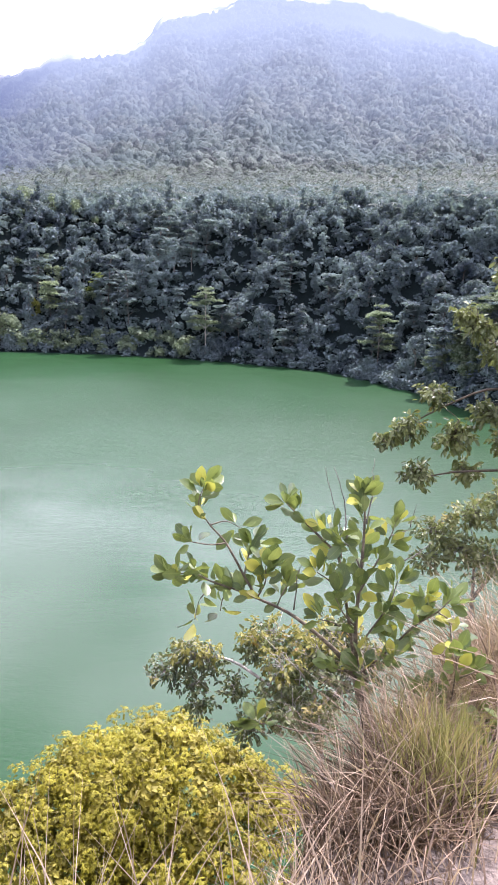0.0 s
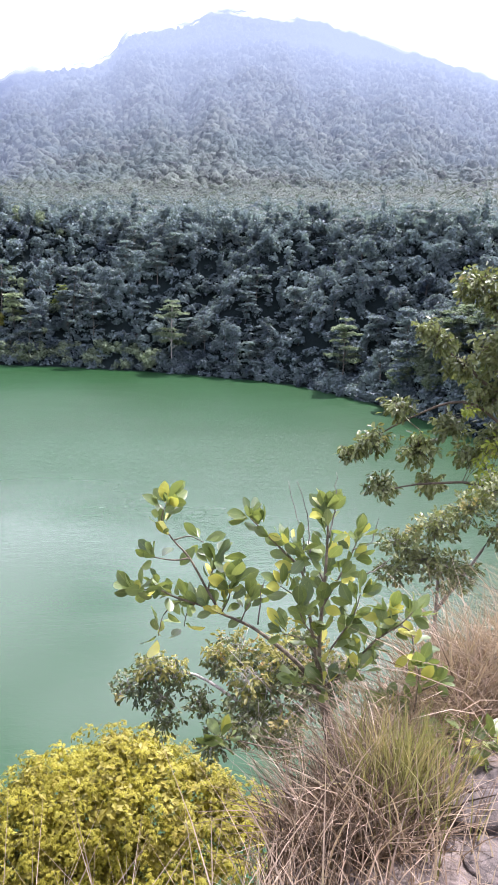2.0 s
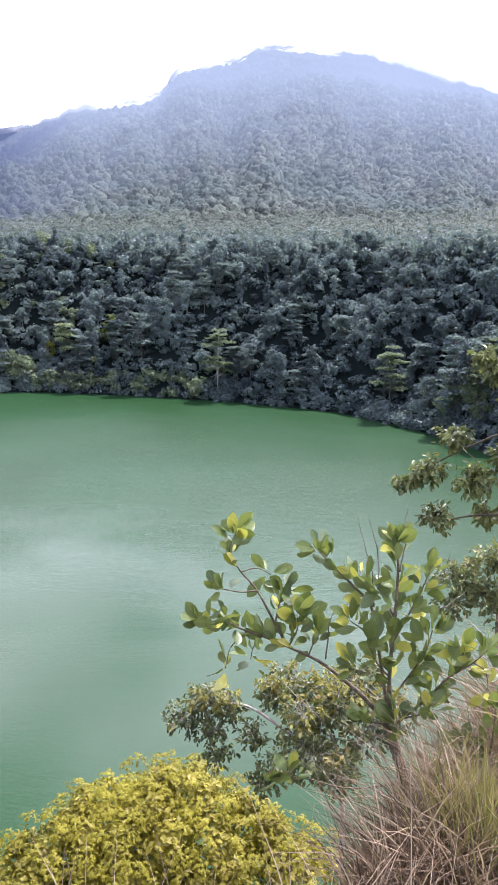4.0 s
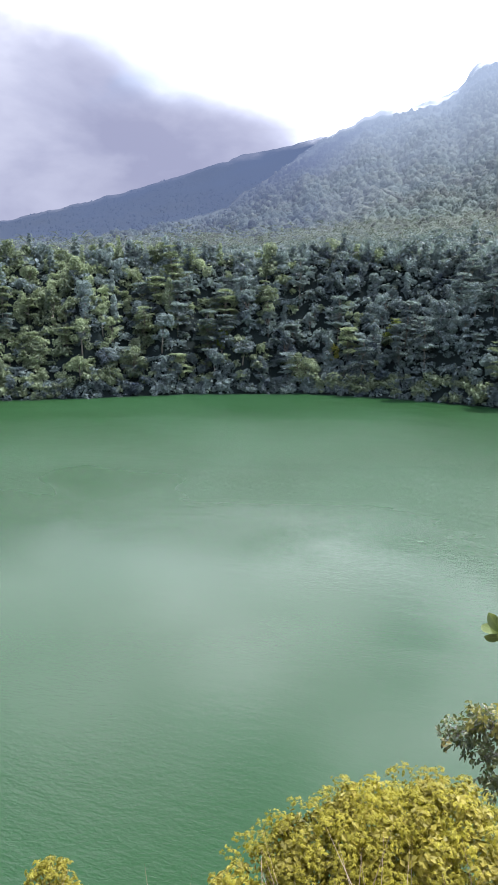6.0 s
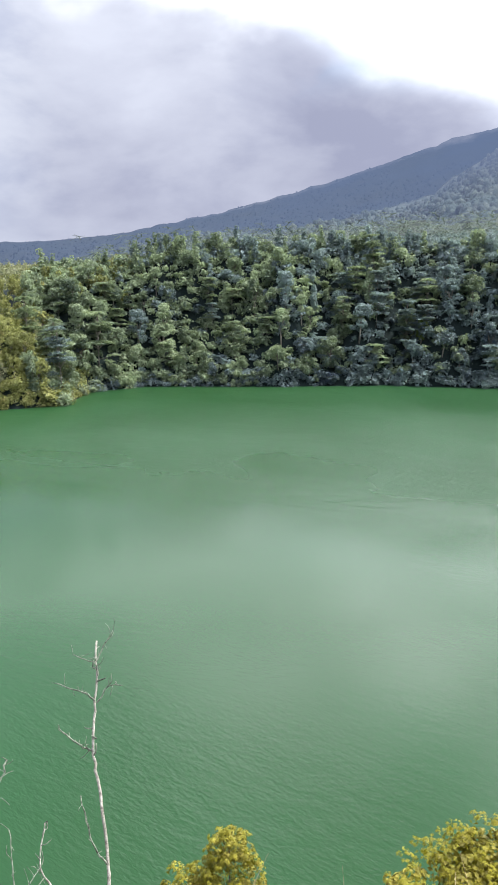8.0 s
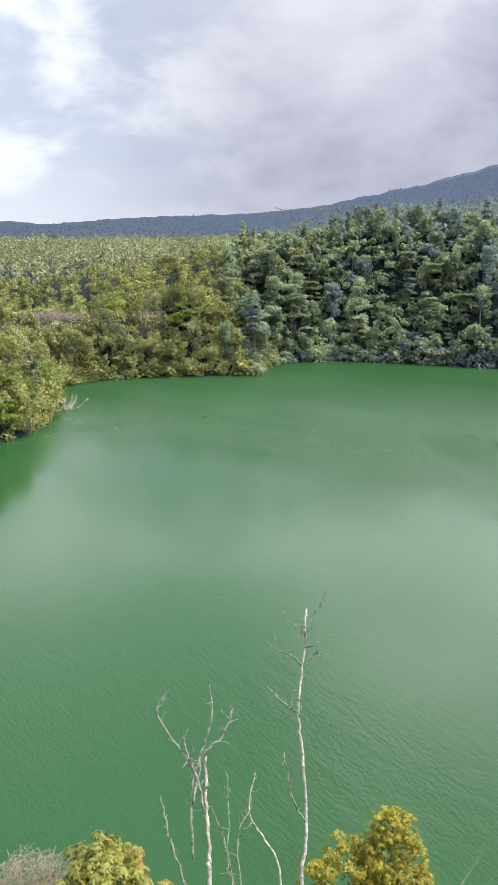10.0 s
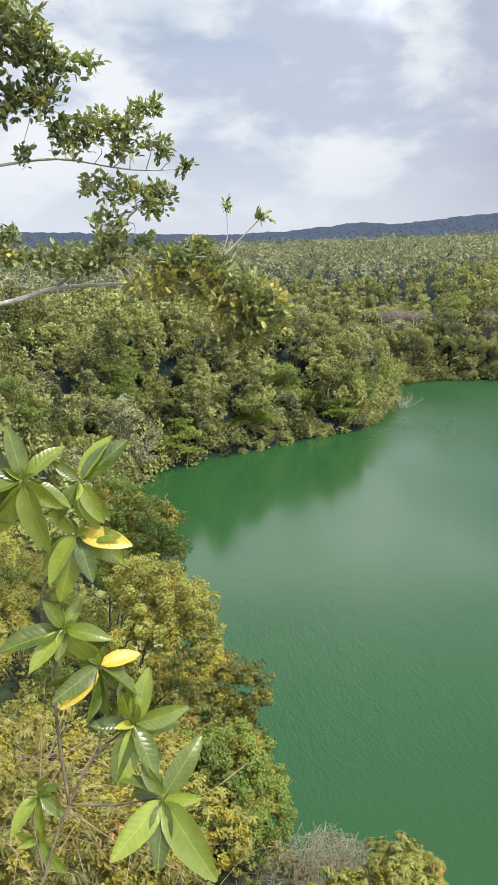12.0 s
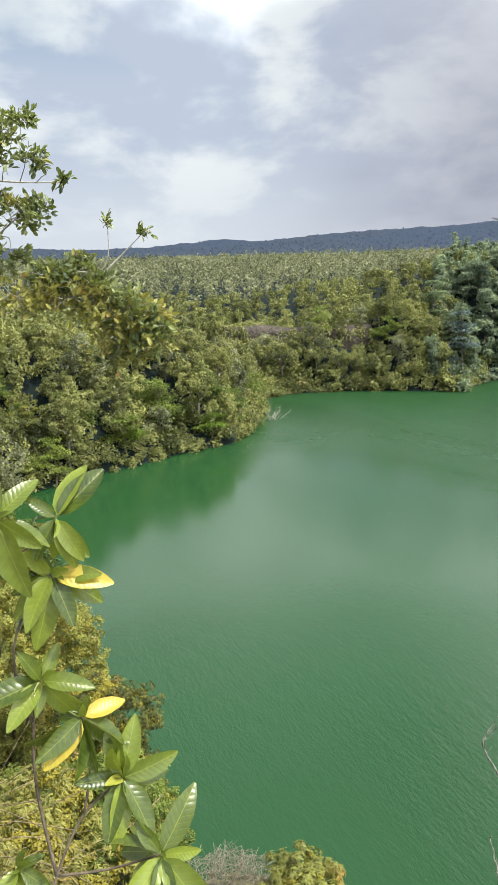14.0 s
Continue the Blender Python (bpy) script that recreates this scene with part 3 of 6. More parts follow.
def tree_tiered(r, leaves, size, tall=19.0, wide=6.0):
    """Umbrella tree: thin flat tiers of fine leaves on long limbs, a bare pale trunk below."""
    n = 12
    ang = r.uniform(0, 2 * np.pi, n)
    lev = np.sort(r.uniform(0.34, 1.0, n))
    off = wide * (1.05 - lev) * 0.9 * r.uniform(0.4, 1.1, n) + 0.5
    centres = np.column_stack([np.cos(ang) * off, np.sin(ang) * off, tall * lev])
    radii = wide * r.uniform(0.30, 0.52, n)
    pick = r.choice(n, leaves, p=radii ** 2 / (radii ** 2).sum())
    a, d = r.uniform(0, 2 * np.pi, leaves), np.sqrt(r.random(leaves))
    lump = 1 + 0.25 * np.sin(a * 3 + pick) + 0.15 * np.sin(a * 7 + pick * 3)
    q = np.column_stack([np.cos(a), np.sin(a)]) * (d * radii[pick] * lump)[:, None]
    z = -0.35 * d ** 2 * radii[pick] * 0.5 + r.normal(0, 0.16, leaves) + 0.2 * np.sin(q[:, 0] * 1.5 + pick)
    place = centres[pick] + np.column_stack([q, z])
    crown = cards(place, np.array([0, 0, 1.0]) + r.normal(0, 0.35, (leaves, 3)), size, r, 1.6)
    bend = np.array([r.normal(0, 0.5), r.normal(0, 0.5), 0])
    runs = [([(0, 0, -2), bend * 0.4 + [0, 0, tall * 0.4], bend + [0, 0, tall * 0.92]], tall * 0.010, tall * 0.004)]
    for c in centres:
        foot = bend * 0.6 + [0, 0, c[2] * 0.82 - 0.4]
        runs.append(([foot, (foot + c) / 2 + [0, 0, -0.15], c - [0, 0, 0.2]], tall * 0.006, tall * 0.002))
    return crown, tubes(runs, 5)


def tree_column(r, leaves, size, tall=13.0, wide=2.6):
    """Narrow tree wrapped in climbers, its clumps stacked up the trunk."""
    n = 10
    lev = np.linspace(0.12, 0.95, n)
    ang = r.uniform(0, 2 * np.pi, n)
    off = wide * 0.45 * r.random(n)
    centres = np.column_stack([np.cos(ang) * off, np.sin(ang) * off, tall * lev])
    radii = wide * r.uniform(0.35, 0.65, n) * np.interp(lev, [0, 0.5, 1], [1.1, 1.0, 0.75])
    crown = lobes_leaves(centres, radii, leaves, size, r, 0.95, 0.4)
    runs = [([(0, 0, -1.5), (0.1, 0, tall * 0.5), (0, 0.1, tall * 0.97)], tall * 0.018, tall * 0.005)]
    runs += [([(0, 0, c[2] - 0.9), c], tall * 0.008, tall * 0.003) for c in centres[2:8]]
    return crown, tubes(runs, 5)


def tree_bush(r, leaves, size, tall=4.5, wide=3.6):
    """Low, wide shrub hanging over the water's edge."""
    n = 8
    ang = r.uniform(0, 2 * np.pi, n)
    off = wide * 0.6 * np.sqrt(r.random(n))
    centres = np.column_stack([np.cos(ang) * off, np.sin(ang) * off, tall * r.uniform(0.25, 0.75, n)])
    radii = wide * r.uniform(0.32, 0.5, n)
    crown = lobes_leaves(centres, radii, leaves, size, r, 0.8, 0.55)
    runs = [([(0, 0, -1.0), c * [0.4, 0.4, 0.5], c], 0.09, 0.02) for c in centres]
    return crown, tubes(runs, 5)


def tree_palm(r, fronds=9, tall=12.0, reach=3.9, seg=2):
    """Coconut palm: arching fronds, each a drooping V of two blades."""
    verts, faces = [], []
    top = np.array([r.normal(0, 0.8), r.normal(0, 0.8), tall])
    for k in range(fronds):
        a = 2 * math.pi * k / fronds + r.normal(0, 0.15)
        lift = r.uniform(-0.3, 1.0)
        out = np.array([math.cos(a), math.sin(a), 0])
        across = np.array([-math.sin(a), math.cos(a), 0])
        start = len(verts)
        for i in range(seg + 1):
            u = i / seg
            p = top + out * reach * u * (1 - 0.15 * u) + np.array([0, 0, 1]) * (lift * reach * (u * 0.9 - u * u * 1.25))
            wid = 0.55 * math.sin(math.pi * min(0.93, u * 0.9 + 0.12))
            verts += [p + across * wid - [0, 0, wid * 0.45], p, p - across * wid - [0, 0, wid * 0.45]]
        for i in range(seg):
            q = start + 3 * i
            faces += [[q, q + 1, q + 4, q + 3], [q + 1, q + 2, q + 5, q + 4]]
    trunk = tubes([([(0, 0, -1), top * [0.2, 0.2, 0.5], top], 0.17, 0.11)], 5)
    return (np.array(verts), faces), trunk


def tree_template(name, label, shape, leaf, wood, group):
    crown, trunk = shape
    top = thing(name, label, "tree", group=group)
    part("trunk", mesh_of("trunk", *trunk, wood, True), top)
    part("crown", mesh_of("crown", *crown, leaf), top)
    return top


def scatter(box, gap, keep, seed):
    """Places at least about gap apart inside a box, where keep() allows."""
    r = np.random.default_rng(seed)
    x0, y0, x1, y1 = box
    gx, gy = np.meshgrid(np.arange(x0, x1, gap), np.arange(y0, y1, gap * 0.87), indexing="ij")
    p = np.stack([gx.ravel(), gy.ravel()], 1) + r.uniform(-0.42, 0.42, (gx.size, 2)) * gap
    p[:, 0] += (np.arange(len(p)) % gx.shape[1] % 2) * gap * 0.5
    return p[keep(p, shore_gap(p))]


LEDGE = ((-283, 96), (-279, 108), (-271, 129), (-262, 146), (-258, 158))


def off_ledge(p):
    """True away from the rock ledge's open front."""
    line = smooth_run(LEDGE, 8) + [5.0, -3.0]
    return np.linalg.norm(p[:, None] - line[None], axis=2).min(1) > 5.5


def yaw_of(p):
    return np.degrees(np.arctan2(-p[:, 0], p[:, 1]))


def merged(name, label, category, spots, shapes, mat, seed, size=(0.8, 1.2), sink=0.0):
    """Many plants that nobody could count, as one mesh: each spot takes one of the shapes, turned and scaled."""
    r = np.random.default_rng(seed)
    zs = height(spots)
    vs, fs, base = [], [], 0
    for (x, y), z in zip(spots, zs):
        v, f = shapes[r.integers(len(shapes))]
        a, s = r.uniform(0, 2 * math.pi), r.uniform(*size)
        turn = np.array([[math.cos(a), -math.sin(a), 0], [math.sin(a), math.cos(a), 0], [0, 0, r.uniform(0.85, 1.2)]])
        vs.append(np.asarray(v) @ turn.T * s + [x, y, z - sink])
        fs.append(np.asarray(f) + base)
        base += len(v)
    ob = new(name, mesh_of(name, np.vstack(vs), np.vstack(fs), mat))
    return tagged(ob, label, category, kind="stuff")


def plant_all(templates, spots, weights, seed, size=(0.75, 1.2)):
    r = np.random.default_rng(seed)
    zs = height(spots)
    picks = r.choice(len(templates), len(spots), p=np.array(weights) / sum(weights))
    used = set()
    # the highest stand on thin soil and stay small
    grown = np.interp(shore_gap(spots), [0, 28, 60], [1.0, 0.85, 0.5])
    for (x, y), z, k, g in zip(spots, zs, picks, grown):
        s = r.uniform(*size) * g
        m = Matrix.LocRotScale((x, y, z - 0.2), Euler((r.normal(0, 0.05), r.normal(0, 0.05), r.uniform(0, 6.28))), (s, s, s * r.uniform(0.88, 1.15)))
        if k in used:
            ob = copy_thing(templates[k], m)
            ob.scale = m.to_scale()
        else:
            templates[k].matrix_basis = m
            used.add(k)
    for k, ob in enumerate(templates):
        if k not in used:
            for o in (*ob.children, ob):
                bpy.data.objects.remove(o)


R = np.random.default_rng
WALL = "trees on the far crater wall"

def wall_kinds(leaf):
    return [
        tree_template("round_tree", "leafy grey-green broadleaf tree on the steep crater wall", tree_round(R(1), 1200, 0.52, 11, 4.0), leaf, BARK, WALL),
        tree_template("round_tree", "dense dark broadleaf tree on the steep crater wall", tree_round(R(2), 1400, 0.54, 15, 4.8), leaf, BARK, WALL),
        tree_template("round_tree", "small rounded grey-green tree on the crater wall", tree_round(R(7), 1000, 0.46, 8, 3.4), leaf, BARK, WALL),
        tree_template("round_tree", "broad low-branched tree on the crater wall", tree_round(R(8), 1400, 0.54, 11, 5.4), leaf, BARK, WALL),
        tree_template("umbrella_tree", "tall umbrella tree with flat leafy tiers above its trunk", tree_tiered(R(3), 1700, 0.55, 20, 6.0), leaf, BARK, WALL),
        tree_template("umbrella_tree", "wide umbrella tree with thin layered tiers on the crater wall", tree_tiered(R(4), 1700, 0.55, 14, 6.5), leaf, BARK, WALL),
        tree_template("slender_tree", "narrow tree wrapped in climbers on the crater wall", tree_column(R(5), 1400, 0.48), leaf, BARK, WALL),
        tree_template("slender_tree", "tall narrow dark tree hung with climbers", tree_column(R(6), 1600, 0.48, 17, 3.2), leaf, BARK, WALL),
    ]


wall_spots = scatter((-300, 150, 150, 400), 8.2, lambda p, s: (s > 2) & (s < 62) & (yaw_of(p) > -26) & (yaw_of(p) < 54), 11)
order = np.argsort(shore_gap(wall_spots) + R(5).uniform(0, 30, len(wall_spots)))
first, rest = wall_spots[order[:280]], wall_spots[order[280:]]
# from a bearing of about 31 degrees leaves take the painted sunlight
sun_painted = yaw_of(first) + R(6).normal(0, 11, len(first)) > 31
plant_all(wall_kinds(CANOPY), first[~sun_painted], [2.6, 1.8, 2.6, 2.0, 1.5, 2.2, 1.4, 0.8], 21, (0.6, 1.35))
plant_all(wall_kinds(WARMCANOPY), first[sun_painted], [2.8, 2.2, 2.6, 2.2, 0.8, 1.5, 1.3, 0.7], 24, (0.7, 1.45))
sun_painted = yaw_of(rest) + R(7).normal(0, 11, len(rest)) > 31
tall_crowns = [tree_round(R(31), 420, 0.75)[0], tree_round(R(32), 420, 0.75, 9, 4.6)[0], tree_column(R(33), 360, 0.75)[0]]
merged("upper_wall_wood", "grey-green wood crowding the upper crater wall", "forest", rest[~sun_painted], tall_crowns, CANOPY, 41)
merged("upper_wall_wood", "olive-green wood with painted sunlight on the crater wall's shoulder", "forest", rest[sun_painted], tall_crowns, WARMCANOPY, 41)
low = scatter((-300, 150, 150, 400), 3.7, lambda p, s: (s > 1.5) & (s < 64) & (yaw_of(p) > -26) & (yaw_of(p) < 54), 12)
tangle = [tree_round(R(34), 100, 0.85, 6.0, 2.8)[0], tree_round(R(35), 100, 0.85, 4.6, 3.2)[0], tree_bush(R(38), 90, 0.85, 4.0, 3.2)[0]]
haze_painted = yaw_of(low) + R(9).normal(0, 11, len(low)) < 31
merged("wall_undergrowth", "dark tangled undergrowth between the wall's trees", "undergrowth", low[haze_painted], tangle, CANOPY, 42, (0.7, 1.25))
merged("wall_undergrowth", "olive tangled undergrowth with painted sunlight on the wall", "undergrowth", low[~haze_painted], tangle, WARMCANOPY, 42, (0.7, 1.25))
edge = scatter((-300, 60, 150, 400), 3.6, lambda p, s: (s > -0.5) & (s < 5.0) & (yaw_of(p) > -26) & (yaw_of(p) < 68), 13)
pale = (yaw_of(edge) > 4) & (yaw_of(edge) < 17)
edge_shapes = [tree_bush(R(36), 260, 0.6)[0], tree_bush(R(37), 260, 0.56, 3.6, 3.0)[0]]
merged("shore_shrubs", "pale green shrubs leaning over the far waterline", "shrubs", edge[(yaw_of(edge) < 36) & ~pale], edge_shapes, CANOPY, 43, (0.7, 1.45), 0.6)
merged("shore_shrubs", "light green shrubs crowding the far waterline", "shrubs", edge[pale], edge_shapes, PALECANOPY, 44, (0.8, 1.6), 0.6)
merged("shore_shrubs", "leafy olive shrubs with painted sunlight leaning over the waterline", "shrubs", edge[(yaw_of(edge) >= 36) & (yaw_of(edge) < 52)], edge_shapes, WARMCANOPY, 43, (0.7, 1.45), 0.6)
merged("shore_shrubs", "olive shrubs leaning over the low shore's waterline", "shrubs", edge[yaw_of(edge) >= 52], edge_shapes, SHOREOLIVE, 45, (0.7, 1.45), 0.6)

# the plantation behind the rim and the low wooded plain
palms = [tree_palm(R(50 + i), 7, h, 3.3, 1)[0] for i, h in enumerate((8, 10, 12, 9))]
merged("palm_plantation", "coconut palms in a grey-green plantation behind the rim", "palm trees",
       scatter((-420, 60, 330, 900), 6.2, lambda p, s: (s > 42) & (s < 350) & (yaw_of(p) > -27) & (yaw_of(p) < 50), 14), palms, PALM, 44, (0.55, 1.5))
scrub = scatter((-420, 60, 330, 900), 6.6, lambda p, s: (s > 48) & (s < 340) & (yaw_of(p) > -27) & (yaw_of(p) < 50), 28)
merged("plantation_scrub", "dark scrub filling the ground between the palms", "undergrowth", scrub, [tree_bush(R(66), 14, 1.9, 3.2, 3.4)[0], tree_round(R(67), 16, 1.8, 5.0, 3.0)[0]], CANOPY, 51, (0.7, 1.4))
plain = scatter((-1100, -250, -150, 700), 9.0, lambda p, s: (s > 26) & (s < 560) & (yaw_of(p) > 46) & (yaw_of(p) < 102), 15)
plain = plain[off_ledge(plain)]
far_off = shore_gap(plain) > 130
merged("plain_wood", "olive scrub wood covering the low ground behind the shore", "forest", plain[~far_off],
       [tree_round(R(60), 230, 0.75, 8, 4.0)[0], tree_round(R(61), 230, 0.75, 9.5, 3.6)[0], tree_column(R(62), 180, 0.7, 9, 2.6)[0]], SHOREOLIVE, 45, (0.7, 1.1))
merged("far_plain_wood", "grey-olive wood covering the far plain", "forest", plain[far_off],
       [tree_round(R(63), 46, 1.05, 8, 4.0)[0], tree_round(R(64), 46, 1.05, 9.5, 3.6)[0], tree_column(R(65), 42, 1.0, 10, 2.6)[0]], PLAIN, 49, (0.7, 1.1))
merged("plain_palms", "far coconut palms standing along the plain's horizon", "palm trees",
       scatter((-1500, -300, -350, 1100), 18.0, lambda p, s: (s > 380) & (s < 760) & (yaw_of(p) > 42) & (yaw_of(p) < 102), 16), palms, PALM, 46, (0.7, 1.0))

# the headland and the low left wall, nearer and sunlit
LEFT = "trees on the sunlit left shore"
near_kinds = [
    tree_template("shore_tree", "olive broadleaf tree on the sunlit crater shore", tree_round(R(71), 3200, 0.23, 9, 4.0), SHOREOLIVE, BARK, LEFT),
    tree_template("shore_tree", "dense olive-green tree with a lumpy crown", tree_round(R(72), 3200, 0.23, 11, 3.8), SHOREOLIVE, BARK, LEFT),
    tree_template("shore_tree", "narrow olive tree hung with climbers", tree_column(R(73), 2600, 0.22, 10, 2.8), SHOREOLIVE, BARK, LEFT),
    tree_template("spreading_tree", "spreading lime-green shore tree in layered sprays", tree_tiered(R(74), 2800, 0.24, 8, 4.6), LIME, BARK, LEFT),
    tree_template("shore_tree", "grey-green rounded tree above the shore", tree_round(R(75), 3200, 0.23, 10, 4.4), PLAIN, BARK, LEFT),
]
left_spots = scatter((-340, -60, -110, 215), 7.2, lambda p, s: (s > 1.2) & (s < 40) & (yaw_of(p) > 53) & (yaw_of(p) < 100), 17)
left_spots = left_spots[off_ledge(left_spots)]
order = np.argsort(shore_gap(left_spots) + R(8).uniform(0, 25, len(left_spots)))
plant_all(near_kinds, left_spots[order[:165]], [2.8, 2.8, 1.8, 1.4, 1.6], 22, (0.9, 1.75))
merged("left_wall_wood", "olive wood covering the upper left wall", "forest", left_spots[order[165:]],
       [tree_round(R(76), 950, 0.36, 9, 4.0)[0], tree_column(R(77), 800, 0.36, 9, 2.6)[0]], SHOREOLIVE, 47)
under = scatter((-340, -70, -50, 215), 5.0, lambda p, s: (s > 1.0) & (s < 42) & (yaw_of(p) > 53) & (yaw_of(p) < 103) & (np.hypot(p[:, 0], p[:, 1]) > 48), 27)
merged("left_undergrowth", "dense olive undergrowth filling the left wall", "undergrowth", under,
       [tree_round(R(86), 130, 0.48, 5.5, 3.0)[0], tree_round(R(87), 130, 0.48, 7.0, 2.8)[0]], SHOREOLIVE, 57, (0.7, 1.3))
merged("left_shore_shrubs", "bright green shrubs hanging over the near left waterline", "shrubs",
       scatter((-280, -10, -100, 215), 4.2, lambda p, s: (s > -0.8) & (s < 9.0) & (yaw_of(p) > 50) & (yaw_of(p) < 92), 18),
       [tree_bush(R(78), 380, 0.26, 3.5, 2.8)[0], tree_bush(R(79), 380, 0.26, 2.8, 2.6)[0]], SHOREOLIVE, 48, (0.8, 1.8), 0.5)
fringe = scatter((-300, -10, 150, 400), 2.7, lambda p, s: (s > -0.9) & (s < 2.4) & (yaw_of(p) > -24) & (yaw_of(p) < 93), 20)
trailing = [tree_bush(R(91), 95, 0.5, 2.6, 2.1)[0], tree_bush(R(92), 95, 0.5, 2.2, 2.2)[0]]
merged("waterline_fringe", "grey-green leafy fringe trailing into the lake below the wall", "shrubs", fringe[yaw_of(fringe) < 50], trailing, CANOPY, 50, (0.8, 1.7), 0.5)
merged("waterline_fringe", "olive leafy fringe trailing into the lake along the shore", "shrubs", fringe[yaw_of(fringe) >= 50], trailing, SHOREOLIVE, 50, (0.7, 1.35), 0.5)


# trees that stand out from the woods
def lone_tree(name, label, shape, leaf, wood, x, y, z=None, turn=0.0):
    top = tree_template(name, label, shape, leaf, wood, "")
    top.matrix_basis = pose(x, y, ground_at(x, y) - 0.3 if z is None else z, 0, 0, turn)
    return top


lone_tree("umbrella_tree", "tall pale-trunked umbrella tree alone at the far waterline", tree_tiered(R(801), 4200, 0.5, 30, 9.0), PALECANOPY, PALEBARK, -16.7, 299.5)
lone_tree("umbrella_tree", "tall tree with stacked leafy tiers above the waterline", tree_tiered(R(802), 3600, 0.5, 27, 7.5), PALECANOPY, BARK, 46.8, 262.0)
lone_tree("umbrella_tree", "grey-green umbrella tree with painted sunlight on a spur of the wall", tree_tiered(R(803), 2600, 0.48, 19, 8.5), PALECANOPY, BARK, 72.0, 222.0)
lone_tree("yellow_tree", "small lime-yellow tree at the far waterline", tree_round(R(804), 1000, 0.42, 7, 3.0), LIME, BARK, -104.0, 312.5)
lone_tree("yellow_tree", "yellow-green tree halfway up the far wall", tree_round(R(805), 1100, 0.42, 12, 3.2), LIME, BARK, -139.0, 306.0)
lone_tree("yellow_tree", "yellowing tree crown high on the far wall", tree_tiered(R(806), 900, 0.45, 13, 4.5), LIME, BARK, -66.0, 330.0)
lone_tree("shore_tree", "pale orange-tinged tree among green crowns", tree_round(R(807), 1000, 0.42, 14, 3.4), OLIVE, BARK, -92.0, 322.0)
lone_tree("spreading_tree", "lime-green spreading tree leaning over the lake's edge", tree_tiered(R(808), 4200, 0.26, 10.0, 7.0), FRESH, BARK, -171.8, 37.0)
lone_tree("spreading_tree", "lime-green layered tree at the headland's foot", tree_tiered(R(809), 3000, 0.26, 8.0, 5.5), FRESH, BARK, -181.5, 63.0)
lone_tree("yellow_tree", "yellowish domed tree on the sunlit shore", tree_round(R(810), 2800, 0.24, 14, 4.2), OLIVE, BARK, -169.0, 14.0)


# the spur's trees take the pale leaves, sunlight put into their colour
spur = scatter((62, 204, 94, 242), 6.0, lambda p, s: (s > 2) & (s < 22), 25)
plant_all([tree_template("round_tree", "grey-green tree with painted sunlight on the wall's low spur", tree_round(R(811), 1500, 0.5, 9, 4.2), PALECANOPY, BARK, WALL),
           tree_template("umbrella_tree", "flat-topped tree with painted sunlight on the wall's low spur", tree_tiered(R(812), 1600, 0.5, 11, 5.5), PALECANOPY, BARK, WALL)], spur, [2, 1], 26, (0.8, 1.3))


def dead_bush(label, x, y, tall, wide, count, seed):
    """Leafless pale shrub: crooked limbs that fork twice."""
    r = R(seed)
    top = thing("dead_bush", label, "dead shrub", (x, y, ground_at(x, y) - 0.2))
    runs = []
    for _ in range(count):
        tip = np.array([r.normal(0, wide * 0.5), r.normal(0, wide * 0.5), tall * r.uniform(0.6, 1.0)])
        mid = tip * [0.4, 0.4, 0.5] + r.normal(0, wide * 0.08, 3)
        runs.append((smooth_run([(0, 0, 0), mid, tip], 3), 0.10, 0.03))
        for _ in range(3):
            start = mid + (tip - mid) * r.random()
            end = start + unit(r.normal(size=3) + [0, 0, 0.7]) * wide * r.uniform(0.25, 0.5)
            runs.append(([start, (start + end) / 2 + r.normal(0, 0.1, 3), end], 0.05, 0.015))
    part("branchwork", mesh_of("branches", *tubes(runs, 5), PALEBARK, True), top)


dead_bush("pale leafless bush on the headland's tip", -205.0, 91.0, 8.0, 4.0, 14, 821)
dead_bush("bare grey tree above the wooded shore", -262.0, 120.0, 12.0, 4.5, 12, 822)
dead_bush("bleached dead tree at the lake's edge", -189.0, 71.5, 8.0, 3.0, 12, 823)


def driftwood(label, points, thick, seed):
    r = R(seed)
    top = thing("driftwood", label, "log")
    line = smooth_run(points, 6)
    line[1:-1] += r.normal(0, thick * 0.2, line[1:-1].shape)
    part("log", mesh_of("log", *tubes([(line, thick, thick * 0.5)], 8), TWIG, True), top)
    spurs = [([line[i], line[i] + unit(r.normal(size=3) * [1, 1, 0.5] + [0, 0, 0.4]) * r.uniform(0.5, 1.3)], thick * 0.45, thick * 0.15) for i in range(3, len(line), 4)]
    part("snag", mesh_of("snags", *tubes(spurs, 5), TWIG, True), top)


driftwood("dark waterlogged branch floating near the shore", [(-140.6, 12.6, -0.02), (-138.4, 11.9, 0.07), (-136.6, 11.9, 0.03), (-134.9, 11.2, -0.04)], 0.14, 831)
driftwood("fallen grey branch lying in the lake's corner", [(-158.5, 9.4, 0.5), (-155.5, 9.7, 0.15), (-152.5, 10.4, 0.0)], 0.16, 832)
driftwood("grey dead trunk leaning from the bank into the water", [(-163.5, 20.0, 3.6), (-160.5, 19.4, 1.6), (-157.0, 18.6, -0.2)], 0.24, 833)


